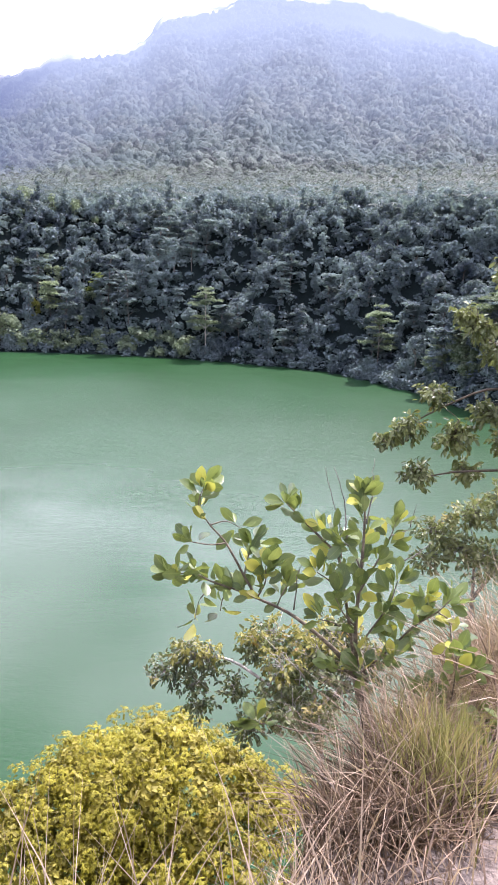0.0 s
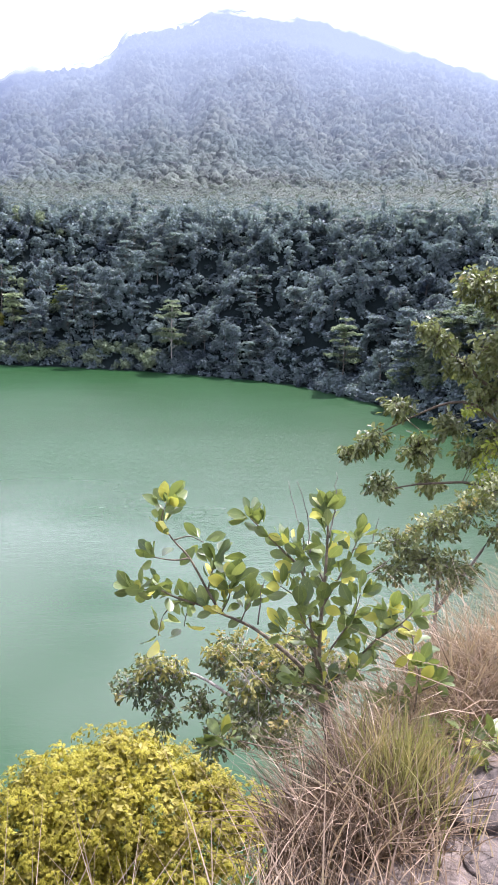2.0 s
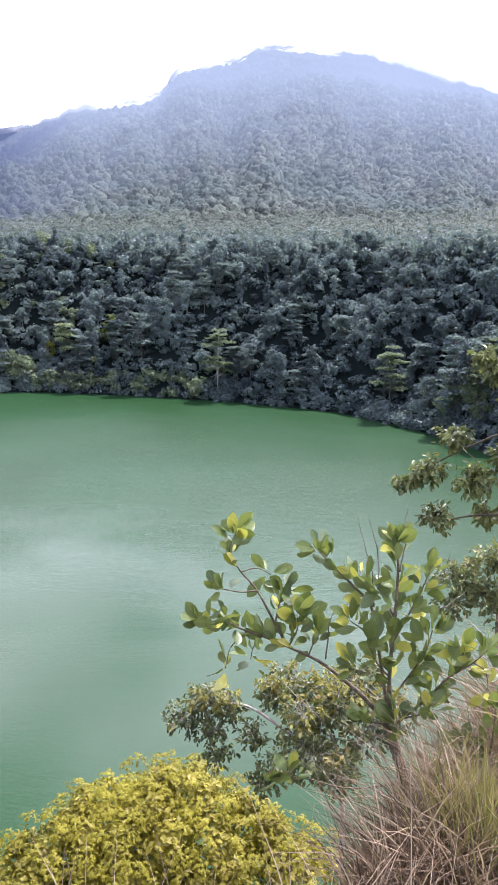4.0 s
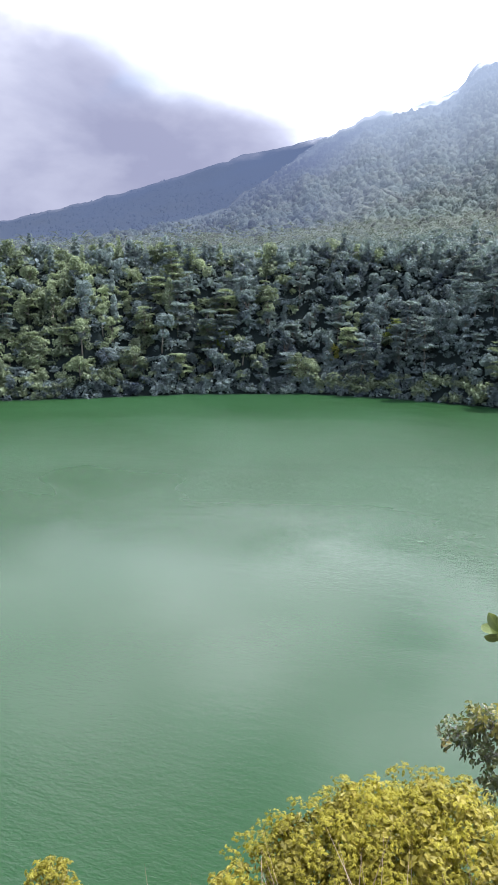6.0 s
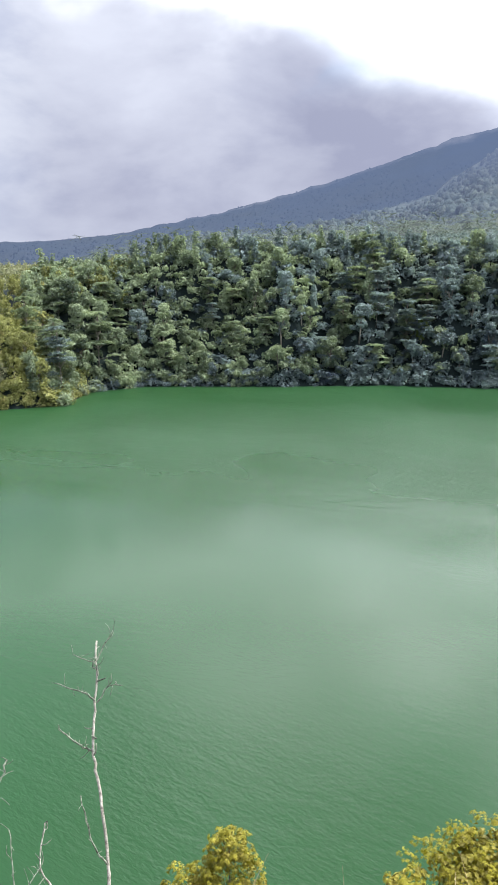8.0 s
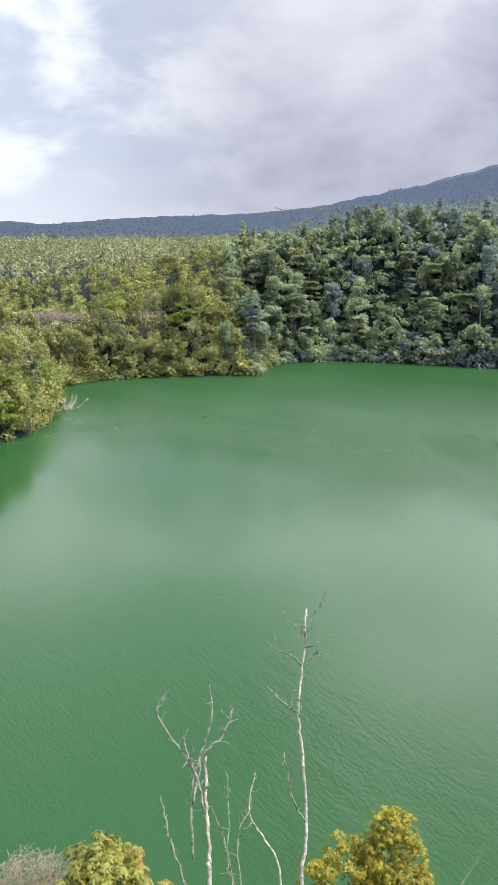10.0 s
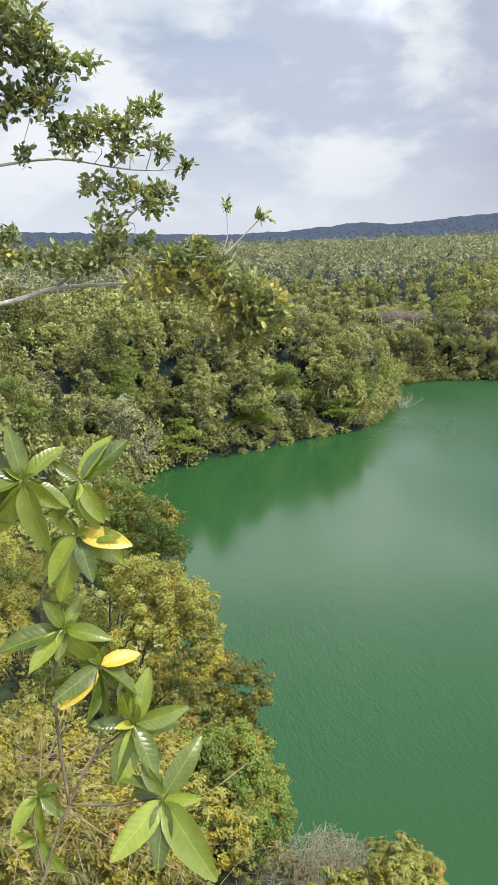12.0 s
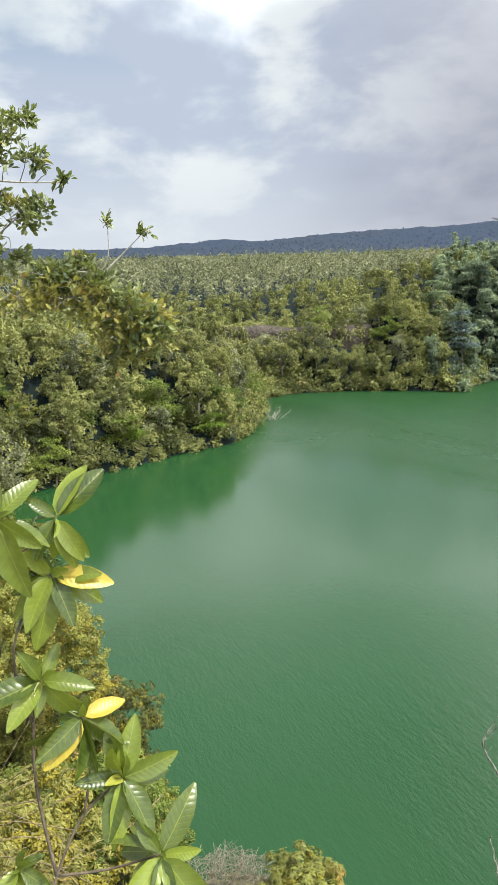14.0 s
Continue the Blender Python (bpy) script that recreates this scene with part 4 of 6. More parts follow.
def rock_ledge():
    """A low broken scarp of brown rock below the palms."""
    line = smooth_run([(x, y, 0) for x, y in LEDGE], 14)
    base = height(line[:, :2])
    rows = []
    for u in np.linspace(0, 1, 9):
        out = np.array([0.86, -0.5, 0.0])
        bulge = np.array([1.6 * math.sin(u * 2.6) + 0.9 * noise.noise((p[0] * 0.35, p[1] * 0.35, u * 3.0)) for p in line])
        top = np.maximum(22.6 - base, 3.0) + np.array([1.4 * noise.noise((p[0] * 0.15, p[1] * 0.15, 7.0)) for p in line])
        p = line + out * (bulge - 2.6 * u)[:, None]
        p[:, 2] = base - 1.5 + (top + 1.5) * u
        rows.append(p)
    verts = np.stack(rows, 1)
    n, m = verts.shape[:2]
    i = np.arange(n * m).reshape(n, m)
    faces = np.stack([i[:-1, :-1], i[1:, :-1], i[1:, 1:], i[:-1, 1:]], -1).reshape(-1, 4)
    tagged(new("rock_ledge", mesh_of("rock_ledge", verts.reshape(-1, 3), faces, ROCK, True)), "low brown rock ledge running below the palms", "rock")


rock_ledge()


# ---------------------------------------------------------------- shrubs on the near slope
def drooping(r, centres, radii, count, size, flat=0.8, narrow=2.6):
    """Crown of narrow hanging leaflets in whorls, over uneven lobes."""
    centres, radii = np.asarray(centres, float), np.asarray(radii, float)
    whorls = count // 7
    centres, radii, outward = budded(centres, radii, count, r, flat, 60, 210)
    pick = r.choice(len(centres), whorls, p=radii ** 2 / (radii ** 2).sum())
    way = unit(r.normal(size=(whorls, 3)) + outward[pick] * 0.8 + [0, 0, 0.3])
    lump = 1 + 0.16 * np.sin(way[:, 0] * 6 + pick) * np.sin(way[:, 1] * 5 + pick * 2) + r.normal(0, 0.05, whorls)
    heads = centres[pick] + way * [1, 1, flat] * (radii[pick] * (1 - 0.3 * r.random(whorls) ** 2) * lump)[:, None]
    place = np.repeat(heads, 7, 0)
    spread = r.normal(size=place.shape) * [1, 1, 0.5]
    normal = np.repeat(way, 7, 0) * 0.8 + [0, 0, 0.55] + spread * 0.35
    return cards(place + spread * size * 0.21 * narrow, normal, size, r, narrow, 0.15, unit(spread) * 0.5 + [0, 0, -0.75])


def shrub_wood(centres, root, r0=0.06):
    root = np.asarray(root, float)
    return tubes([([root, root * 0.45 + np.asarray(c) * 0.55 + [0, 0, 0.2], c], r0, r0 * 0.2) for c in centres], 5)


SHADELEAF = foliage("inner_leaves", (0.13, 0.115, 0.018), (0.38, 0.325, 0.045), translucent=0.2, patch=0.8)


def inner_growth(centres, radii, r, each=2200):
    """Filler leaves added inside a crown to close its gaps, shade put into their colour."""
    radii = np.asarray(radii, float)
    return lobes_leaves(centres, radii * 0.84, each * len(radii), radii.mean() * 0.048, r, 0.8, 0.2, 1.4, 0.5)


def big_shrub(name, label, centres, radii, root, count, size, mat, r, style="droop"):
    top = thing(name, label, "shrub")
    crown = drooping(r, centres, radii, count, size, 0.8, 3.6) if style == "droop" else lobes_leaves(centres, radii, count, size, r, 0.85, 0.35, 1.7, 0.35)
    part("stemwork", mesh_of("stems", *shrub_wood(centres, root), TWIG, True), top)
    part("crown", mesh_of("crown", *crown, mat), top)
    part("inner_growth", mesh_of("inner_growth", *inner_growth(centres, radii, r), SHADELEAF), top, "dense filler foliage in painted shade tones")
    return top


def rooted(x, y, deep=0.15):
    return (x, y, ground_at(x, y) - deep)


big_shrub("yellow_shrub", "round yellow-green shrub with drooping leaflets below the rim",
          [(-1.4, 10.0, 37.05), (-2.4, 9.6, 37.1), (-1.2, 9.9, 37.65), (-0.4, 9.8, 37.25), (0.6, 9.6, 36.95), (-3.3, 9.1, 36.9), (-2.0, 9.7, 37.65), (-2.5, 8.9, 36.7), (-0.6, 8.9, 36.65)],
          [1.98, 1.65, 1.45, 1.5, 1.28, 1.35, 1.35, 1.55, 1.5], rooted(-1.4, 9.8), 145000, 0.0160, YELLOW, R(101))
big_shrub("yellow_shrub", "yellow-green shrub top rising over the slope",
          [(-8.1, 9.5, 34.3), (-8.5, 8.9, 33.8), (-7.7, 9.5, 33.8), (-8.15, 9.6, 35.1)], [0.85, 1.1, 0.95, 0.5], rooted(-8.2, 9.5), 26000, 0.022, YELLOW, R(102))
big_shrub("yellow_shrub", "low olive-yellow shrub among bare twigs on the slope",
          [(-10.3, 4.5, 34.9), (-9.6, 5.1, 34.5), (-11.1, 4.8, 34.5), (-10.6, 3.6, 34.6)], [0.75, 0.75, 0.85, 0.8], rooted(-10.3, 4.8), 13000, 0.036, OLIVE, R(103))


def twig_bush():
    """Leafless grey twigs standing up through a low shrub."""
    r = R(104)
    top = thing("twiggy_shrub", "grey leafless shrub of many fine upright twigs", "shrub")
    runs = []
    for k in range(900):
        x, y = -11.6 + r.normal(0, 0.48), 3.5 + r.normal(0, 0.70)
        z = ground_at(x, y)
        top_z = max(35.0 - 0.42 * ((x + 11.6) ** 2 + (y - 3.5) ** 2), z + 0.25)
        at = np.array([x, y, top_z - 0.3 * r.random() ** 2])
        if k % 9 == 0:
            runs.append(([(x, y, z - 0.1), (x + r.normal(0, 0.1), y + r.normal(0, 0.1), (z + at[2]) / 2), at], 0.010, 0.006))
        way = unit(r.normal(size=3) * [1, 1, 0.7] + [0, 0, 0.25]) * r.uniform(0.15, 0.42)
        runs.append(([at - way * 0.6, at + r.normal(0, 0.04, 3), at + way * 0.5 + r.normal(0, 0.04, 3)], 0.006, 0.0025))
    part("twig_spray", mesh_of("twigs", *tubes(runs, 4), DRYTWIG, True), top)
    leafage = drooping(r, [(-11.5, 3.5, 34.0), (-10.9, 4.5, 34.2), (-12.0, 2.7, 34.0), (-11.2, 4.0, 34.1), (-10.6, 5.1, 34.0)], [0.75, 0.7, 0.75, 0.7, 0.7], 9000, 0.04)
    part("leaf_growth", mesh_of("leaf_growth", *leafage, OLIVE), top)


twig_bush()


def slope_shrubs():
    group = "shrubs on the near left slope"
    kinds = []
    for i, (mat, label, style) in enumerate([(OLIVE, "dense olive shrub with small glossy leaves on the steep slope", 0),
                                             (LIME, "bright green shrub with small rounded leaves on the slope", 0),
                                             (OLIVE, "bronze-tinged small-leaved shrub spilling down the slope", 1),
                                             (YELLOW, "yellowing shrub with narrow leaves on the steep slope", 1)]):
        r = R(110 + i)
        ang, off = r.uniform(0, 6.28, 8), np.sqrt(r.random(8)) * 1.1
        centres = np.column_stack([np.cos(ang) * off, np.sin(ang) * off, r.uniform(0.5, 1.7, 8)])
        radii = r.uniform(0.5, 0.85, 8)
        top = thing("slope_shrub", label, "shrub", group=group)
        crown = drooping(r, centres, radii, 5200, 0.040) if style else lobes_leaves(centres, radii, 4600, 0.055, r, 0.9, 0.35, 1.5, 0.35)
        part("stemwork", mesh_of("stems", *shrub_wood(centres, (0, 0, -0.4), 0.04), TWIG, True), top)
        part("crown", mesh_of("crown", *crown, mat), top)
        part("inner_growth", mesh_of("inner_growth", *inner_growth(centres, radii, r, 260), SHADELEAF), top, "dense filler foliage in painted shade tones")
        kinds.append(top)
    spots = scatter((-46, -14, -3.6, 15), 2.5, lambda p, s: (s > 1) & (yaw_of(p) > 82.5) & (yaw_of(p) < 108) & (np.hypot(p[:, 0], p[:, 1]) > 9), 19)
    plant_all(kinds, spots, [4, 2.2, 3, 0.3], 23, (0.75, 1.2))


slope_shrubs()
big_shrub("leaning_tree", "olive tree crown leaning out from the slope over the water",
          [(-28.4, 1.6, 35.6), (-29.5, 0.2, 36.2), (-27.6, 0.6, 34.4), (-28.6, 2.2, 34.2), (-30.5, 1.5, 35.0)], [1.5, 1.5, 1.4, 1.0, 1.4], rooted(-29.0, -0.5), 24000, 0.060, LIME, R(121), "leaf")
big_shrub("leaning_tree", "bronze-green tree crown hanging over the lake",
          [(-23.3, 2.2, 34.3), (-22.4, 1.4, 35.4), (-23.9, 2.6, 33.0), (-22.5, 2.7, 32.6), (-24.4, 1.0, 34.8), (-21.6, 0.8, 34.2)], [1.4, 1.3, 1.1, 1.0, 1.3, 1.3], rooted(-23.0, 0.0), 28000, 0.052, OLIVE, R(122), "leaf")
big_shrub("leaning_tree", "drooping bronze-tipped tree crown on the steep slope",
          [(-18.5, 3.1, 34.1), (-18.0, 2.2, 34.9), (-18.9, 3.0, 32.9), (-17.4, 2.9, 33.2), (-19.2, 1.9, 34.2), (-17.0, 1.6, 34.2)], [1.15, 1.1, 0.9, 0.95, 1.1, 1.1], rooted(-18.2, 1.0), 34000, 0.026, OLIVE, R(123))
big_shrub("leaning_tree", "bright green small-leaved tree crown below the rim",
          [(-16.0, 2.6, 33.9), (-15.2, 2.2, 34.3), (-16.2, 3.0, 32.9), (-14.6, 2.7, 33.3), (-14.0, 2.0, 34.0), (-15.0, 1.4, 34.6)], [1.0, 1.0, 0.9, 1.0, 0.95, 1.0], rooted(-15.2, 1.2), 28000, 0.045, LIME, R(124), "leaf")
big_shrub("slope_thicket", "tangled yellow-green thicket of fine leaves beside the rim",
          [(-7.0, -0.8, 40.2), (-8.2, -0.2, 39.4), (-6.2, -1.4, 40.6), (-9.2, -1.2, 39.6), (-7.6, -1.9, 40.6), (-10.4, 0.2, 38.2), (-9.6, 0.9, 37.6)], [0.75, 0.8, 0.7, 0.9, 0.9, 0.9, 0.8], rooted(-7.8, -1.0), 24000, 0.022, THICKET, R(125))
big_shrub("slope_thicket", "low straw-yellow thicket of twigs and small leaves",
          [(-4.6, -0.5, 42.0), (-5.2, -0.2, 41.3), (-4.2, -1.0, 42.5), (-5.8, -0.9, 41.5), (-4.9, -1.4, 42.4)], [0.5, 0.55, 0.45, 0.6, 0.6], rooted(-4.9, -0.8), 18000, 0.016, THICKET, R(126))


def drawn_out(eye, times):
    """Where a plant's own space stands when it is held out from the viewer's head by a factor."""
    eye = Vector(eye)
    return eye + times * (Vector((-0.175, -0.175, 0.02)) - eye)


def root_in(place, times, x, y, deep=0.15):
    """A root on the ground, in a plant's own space."""
    return tuple((Vector((x, y, ground_at(x, y) - deep)) - place) / times)


BOUGH_OUT = 4.6
BOUGH_AT = drawn_out((-0.446, -0.252, 46.034), BOUGH_OUT)


# ---------------------------------------------------------------- leaves that can be picked apart
def leaf_mesh(name, mat, length, width, blunt, curl, fold, seg=5):
    """One leaf along +Y, facing +Z: two folded halves with a raised midrib line, narrowing to stalk and tip."""
    verts, faces = [], []
    for i in range(seg + 1):
        u = i / seg
        w = width * 0.5 * math.sin(math.pi * u ** blunt) ** 0.62 if 0 < i < seg else width * (0.02 if i == 0 else 0.06)
        y, z = length * u, -curl * length * u * u
        verts += [(-w, y, z + fold * w + 0.06 * w * math.sin(u * 19)), (0, y, z), (w, y, z + fold * w - 0.06 * w * math.sin(u * 17))]
    for i in range(seg):
        q = 3 * i
        faces += [[q, q + 1, q + 4, q + 3], [q + 1, q + 2, q + 5, q + 4]]
    return mesh_of(name, verts, faces, mat, True)


def put_leaf(me, parent, at, along, normal, size):
    along, normal = Vector(along).normalized(), Vector(normal)
    side = along.cross(normal).normalized()
    normal = side.cross(along)
    m = Matrix((side, along, normal)).transposed().to_4x4()
    ob = part("leaf", me, parent)
    ob.matrix_basis = Matrix.Translation(at) @ m @ Matrix.Diagonal((size, size, size, 1))
    return ob


def veined(name, dark, light, accent, amount, rough, pitch=330.0, relief=0.0004):
    """Large glossy leaves with pale side veins."""
    m, n = material(name)
    info = n.add("ShaderNodeObjectInfo")
    here = n.add("ShaderNodeTexCoord").outputs["Object"]
    xyz = n.add("ShaderNodeSeparateXYZ", {0: here})
    slant = n.math("ADD", xyz.outputs[1], n.math("MULTIPLY", n.math("ABSOLUTE", xyz.outputs[0]), -0.8))
    vein = n.math("ABSOLUTE", n.math("SINE", n.math("MULTIPLY", slant, pitch)))
    line = n.span(vein, 0.0, 0.22, 1.0, 0.0)
    rib = n.span(n.math("ABSOLUTE", xyz.outputs[0]), 0.0, 0.0016, 1.0, 0.0)
    mark = n.math("MAXIMUM", n.math("MULTIPLY", line, 0.4), rib)
    blotch = n.noise(here, 30.0, 4.0)
    tone = n.math("ADD", n.math("MULTIPLY", info.outputs["Random"], 0.8), n.math("MULTIPLY_ADD", blotch, 0.7, -0.25), clamp=True)
    colour = n.mix(tone, rgb(*dark), rgb(*light))
    colour = n.mix(n.span(info.outputs["Random"], 1 - amount, 1 - amount * 0.6), colour, rgb(*accent))
    colour = n.mix(n.math("MULTIPLY", mark, 0.42), colour, rgb(light[0] * 1.7, light[1] * 1.5, light[2] * 1.6))
    colour = n.mix(n.span(n.noise(here, 90.0, 2.0), 0.70, 0.78), colour, rgb(0.16, 0.10, 0.03))
    bump = n.add("ShaderNodeBump", {"Height": n.math("ADD", n.math("MULTIPLY", blotch, 0.6), n.math("MULTIPLY", vein, 0.5)), "Strength": 0.6, "Distance": relief})
    body = n.add("ShaderNodeBsdfPrincipled", {"Base Color": colour, "Roughness": rough, "Specular IOR Level": 0.5, "Normal": bump.outputs[0]})
    thru = n.add("ShaderNodeBsdfTranslucent", {"Color": n.mix(0.4, colour, rgb(light[0] * 1.7, light[1] * 1.6, light[2] * 0.6))})
    both = n.add("ShaderNodeMixShader", {0: 0.3, 1: body.outputs[0], 2: thru.outputs[0]})
    n.add("ShaderNodeOutputMaterial", {"Surface": both.outputs[0]})
    return m


SAPLING = veined("sapling_leaf", (0.038, 0.074, 0.030), (0.235, 0.295, 0.085), (0.48, 0.46, 0.08), 0.15, 0.36)
BRANCHLEAF = veined("branch_leaf", (0.022, 0.046, 0.008), (0.26, 0.32, 0.045), (0.36, 0.36, 0.06), 0.08, 0.30, 210.0, 0.0011)
YELLOWLEAF = veined("yellowed_leaf", (0.42, 0.32, 0.03), (0.55, 0.46, 0.07), (0.5, 0.36, 0.04), 0.10, 0.35, 210.0, 0.0011)
GREENBARK = bark("sapling_bark", (0.055, 0.042, 0.026), (0.235, 0.19, 0.125), 40.0)


def build_sapling():
    """The broad-leaved sapling that stands on the edge: upright leaves along shoots that fan out from one short trunk."""
    r = R(201)
    top = thing("sapling", "broad-leaved green sapling with yellowing leaves at the rim's edge", "sapling")
    trunk = [rooted(0.53, 2.44), (0.517, 2.50, 44.187), (0.483, 2.54, 44.297), (0.463, 2.56, 44.372)]
    part("trunk", mesh_of("trunk", *tubes([(smooth_run(trunk), 0.030, 0.018)], 8), GREENBARK, True), top)
    shapes = [leaf_mesh("sapling_leaf", SAPLING, 0.098, 0.053, 1.3, c, f, 6) for c, f in ((0.06, 0.20), (0.20, 0.15), (0.02, 0.30), (0.12, 0.4))]
    runs = []

    def leaf(at, way, size, stem):
        out = unit(r.normal(size=3) * [1, 1, 0.7] * 0.80 + way * 0.5 + [0, 0, 0.5])
        put_leaf(shapes[r.integers(4)], stem, at + out * r.uniform(0.01, 0.035), out, r.normal(size=3) * 0.75 + [0.15, -0.55, 0.3], size)

    def shoot(points, thick, bare=0.35, tuft=5, each=1.6):
        """A leafy stem: bare at its foot, then leaves in loose pairs, a tuft at the end."""
        line = smooth_run(points, 5)
        stem = part("branch", mesh_of("branch", *tubes([(line, thick, max(0.0018, thick * 0.3))], 6), GREENBARK, True), top)
        length = np.concatenate([[0], np.cumsum(np.linalg.norm(np.diff(line, axis=0), axis=1))])
        along = bare * length[-1]
        while along < length[-1]:
            at = np.array([np.interp(along, length, line[:, k]) for k in range(3)])
            way = unit(np.array([np.interp(along + 0.02, length, line[:, k]) for k in range(3)]) - at + 1e-6)
            for _ in range(1 + (r.random() < each - 1)):
                leaf(at, way, r.uniform(0.5, 0.92), stem)
            along += 0.017
        way = unit(line[-1] - line[-3])
        for _ in range(tuft + 2):
            leaf(line[-1] - way * r.uniform(0, 0.02), way, r.uniform(0.55, 1.0), stem)

    # the low limb and its shoots
    shoot([(0.464, 2.56, 44.359), (0.393, 2.60, 44.445), (0.304, 2.64, 44.514), (0.191, 2.68, 44.582), (0.066, 2.70, 44.631), (-0.037, 2.72, 44.663)], 0.011, 0.78, 4)
    shoot([(0.066, 2.70, 44.631), (0.012, 2.72, 44.718), (-0.063, 2.74, 44.849), (-0.128, 2.76, 44.916), (-0.174, 2.76, 44.998), (-0.152, 2.76, 45.085)], 0.006, 0.66, 6)
    shoot([(-0.037, 2.72, 44.663), (-0.116, 2.70, 44.70), (-0.193, 2.68, 44.744), (-0.280, 2.66, 44.739)], 0.005, 0.1, 4, 1.7)
    shoot([(-0.063, 2.74, 44.849), (-0.124, 2.70, 44.857), (-0.205, 2.68, 44.877)], 0.004, 0.8, 3)
    shoot([(0.012, 2.72, 44.718), (0.028, 2.76, 44.786), (0.050, 2.80, 44.834)], 0.004, 0.2, 7, 2.0)
    shoot([(0.066, 2.70, 44.631), (0.097, 2.68, 44.715), (0.093, 2.66, 44.792)], 0.004, 0.2, 7, 2.0)
    shoot([(0.146, 2.69, 44.60), (0.167, 2.72, 44.64), (0.189, 2.74, 44.673)], 0.004, 0.3, 5, 2.0)
    shoot([(-0.128, 2.76, 44.916), (-0.066, 2.78, 44.926), (-0.009, 2.80, 44.893)], 0.003, 0.9, 2)
    shoot([(-0.037, 2.72, 44.663), (-0.071, 2.74, 44.607), (-0.081, 2.74, 44.551)], 0.003, 0.9, 3)
    shoot([(-0.093, 2.70, 44.688), (-0.159, 2.68, 44.635), (-0.180, 2.66, 44.551)], 0.003, 0.95, 2)
    # the upright stems
    shoot([(0.463, 2.56, 44.372), (0.441, 2.62, 44.509), (0.414, 2.66, 44.66), (0.384, 2.70, 44.81), (0.318, 2.74, 44.875), (0.238, 2.78, 44.944), (0.169, 2.80, 45.008)], 0.009, 0.42, 5, 1.5)
    shoot([(0.463, 2.56, 44.372), (0.448, 2.58, 44.581), (0.458, 2.60, 44.809), (0.465, 2.64, 45.001), (0.460, 2.68, 45.090)], 0.010, 0.24, 7, 1.7)
    shoot([(0.454, 2.59, 44.72), (0.515, 2.62, 44.825), (0.569, 2.66, 44.916), (0.593, 2.68, 44.970)], 0.005, 0.3, 5)
    shoot([(0.414, 2.66, 44.66), (0.348, 2.64, 44.74), (0.292, 2.62, 44.788)], 0.004, 0.5, 3)
    shoot([(0.441, 2.62, 44.509), (0.371, 2.58, 44.591), (0.301, 2.56, 44.62)], 0.004, 0.85, 2)
    shoot([(0.448, 2.58, 44.581), (0.394, 2.54, 44.653), (0.354, 2.52, 44.735)], 0.004, 0.4, 4)
    shoot([(0.458, 2.60, 44.809), (0.416, 2.64, 44.884), (0.342, 2.68, 44.914)], 0.004, 0.4, 4)
    shoot([(0.457, 2.57, 44.49), (0.516, 2.54, 44.617), (0.559, 2.52, 44.711), (0.582, 2.52, 44.807)], 0.005, 0.25, 5)
    shoot([(0.463, 2.56, 44.372), (0.488, 2.50, 44.42), (0.457, 2.46, 44.459)], 0.004, 0.5, 5)
    shoot([(0.462, 2.56, 44.397), (0.394, 2.52, 44.425), (0.358, 2.50, 44.45)], 0.004, 0.7, 3)
    shoot([(0.467, 2.56, 44.384), (0.578, 2.54, 44.51), (0.652, 2.52, 44.615), (0.735, 2.50, 44.693), (0.780, 2.50, 44.744)], 0.006, 0.35, 5, 1.4)
    shoot([(0.652, 2.52, 44.615), (0.682, 2.54, 44.672), (0.713, 2.56, 44.713)], 0.004, 0.3, 4)
    shoot([(0.735, 2.50, 44.693), (0.774, 2.48, 44.670), (0.785, 2.46, 44.601)], 0.003, 0.6, 4)
    shoot([(0.509, 2.55, 44.429), (0.556, 2.48, 44.49), (0.576, 2.44, 44.529)], 0.004, 0.3, 4)
    # the side shoot that stands in the dry grass
    shoot([(0.540, 2.47, 44.108), (0.678, 2.40, 44.240), (0.762, 2.36, 44.362), (0.774, 2.34, 44.509), (0.773, 2.34, 44.627)], 0.006, 0.55, 4, 1.1)
    shoot([(0.774, 2.34, 44.509), (0.815, 2.32, 44.546), (0.842, 2.32, 44.56)], 0.003, 0.8, 3)
    shoot([(0.678, 2.40, 44.24), (0.690, 2.38, 44.346), (0.678, 2.38, 44.414)], 0.003, 0.8, 3)
    shoot([(0.762, 2.36, 44.362), (0.844, 2.32, 44.342), (0.902, 2.30, 44.359)], 0.004, 0.5, 5)
    shoot([(0.678, 2.40, 44.24), (0.790, 2.34, 44.219), (0.871, 2.28, 44.266)], 0.004, 0.6, 5)
    shoot([(0.678, 2.40, 44.24), (0.80, 2.26, 44.36), (0.911, 2.156, 44.46), (0.99, 2.10, 44.43)], 0.004, 0.4, 4, 1.5)
    shoot([(0.80, 2.26, 44.36), (0.87, 2.18, 44.38), (0.94, 2.10, 44.37)], 0.003, 0.5, 4)
    shoot([(0.517, 2.50, 44.187), (0.309, 2.50, 44.156), (0.154, 2.52, 44.176), (0.064, 2.52, 44.187)], 0.004, 0.92, 3)
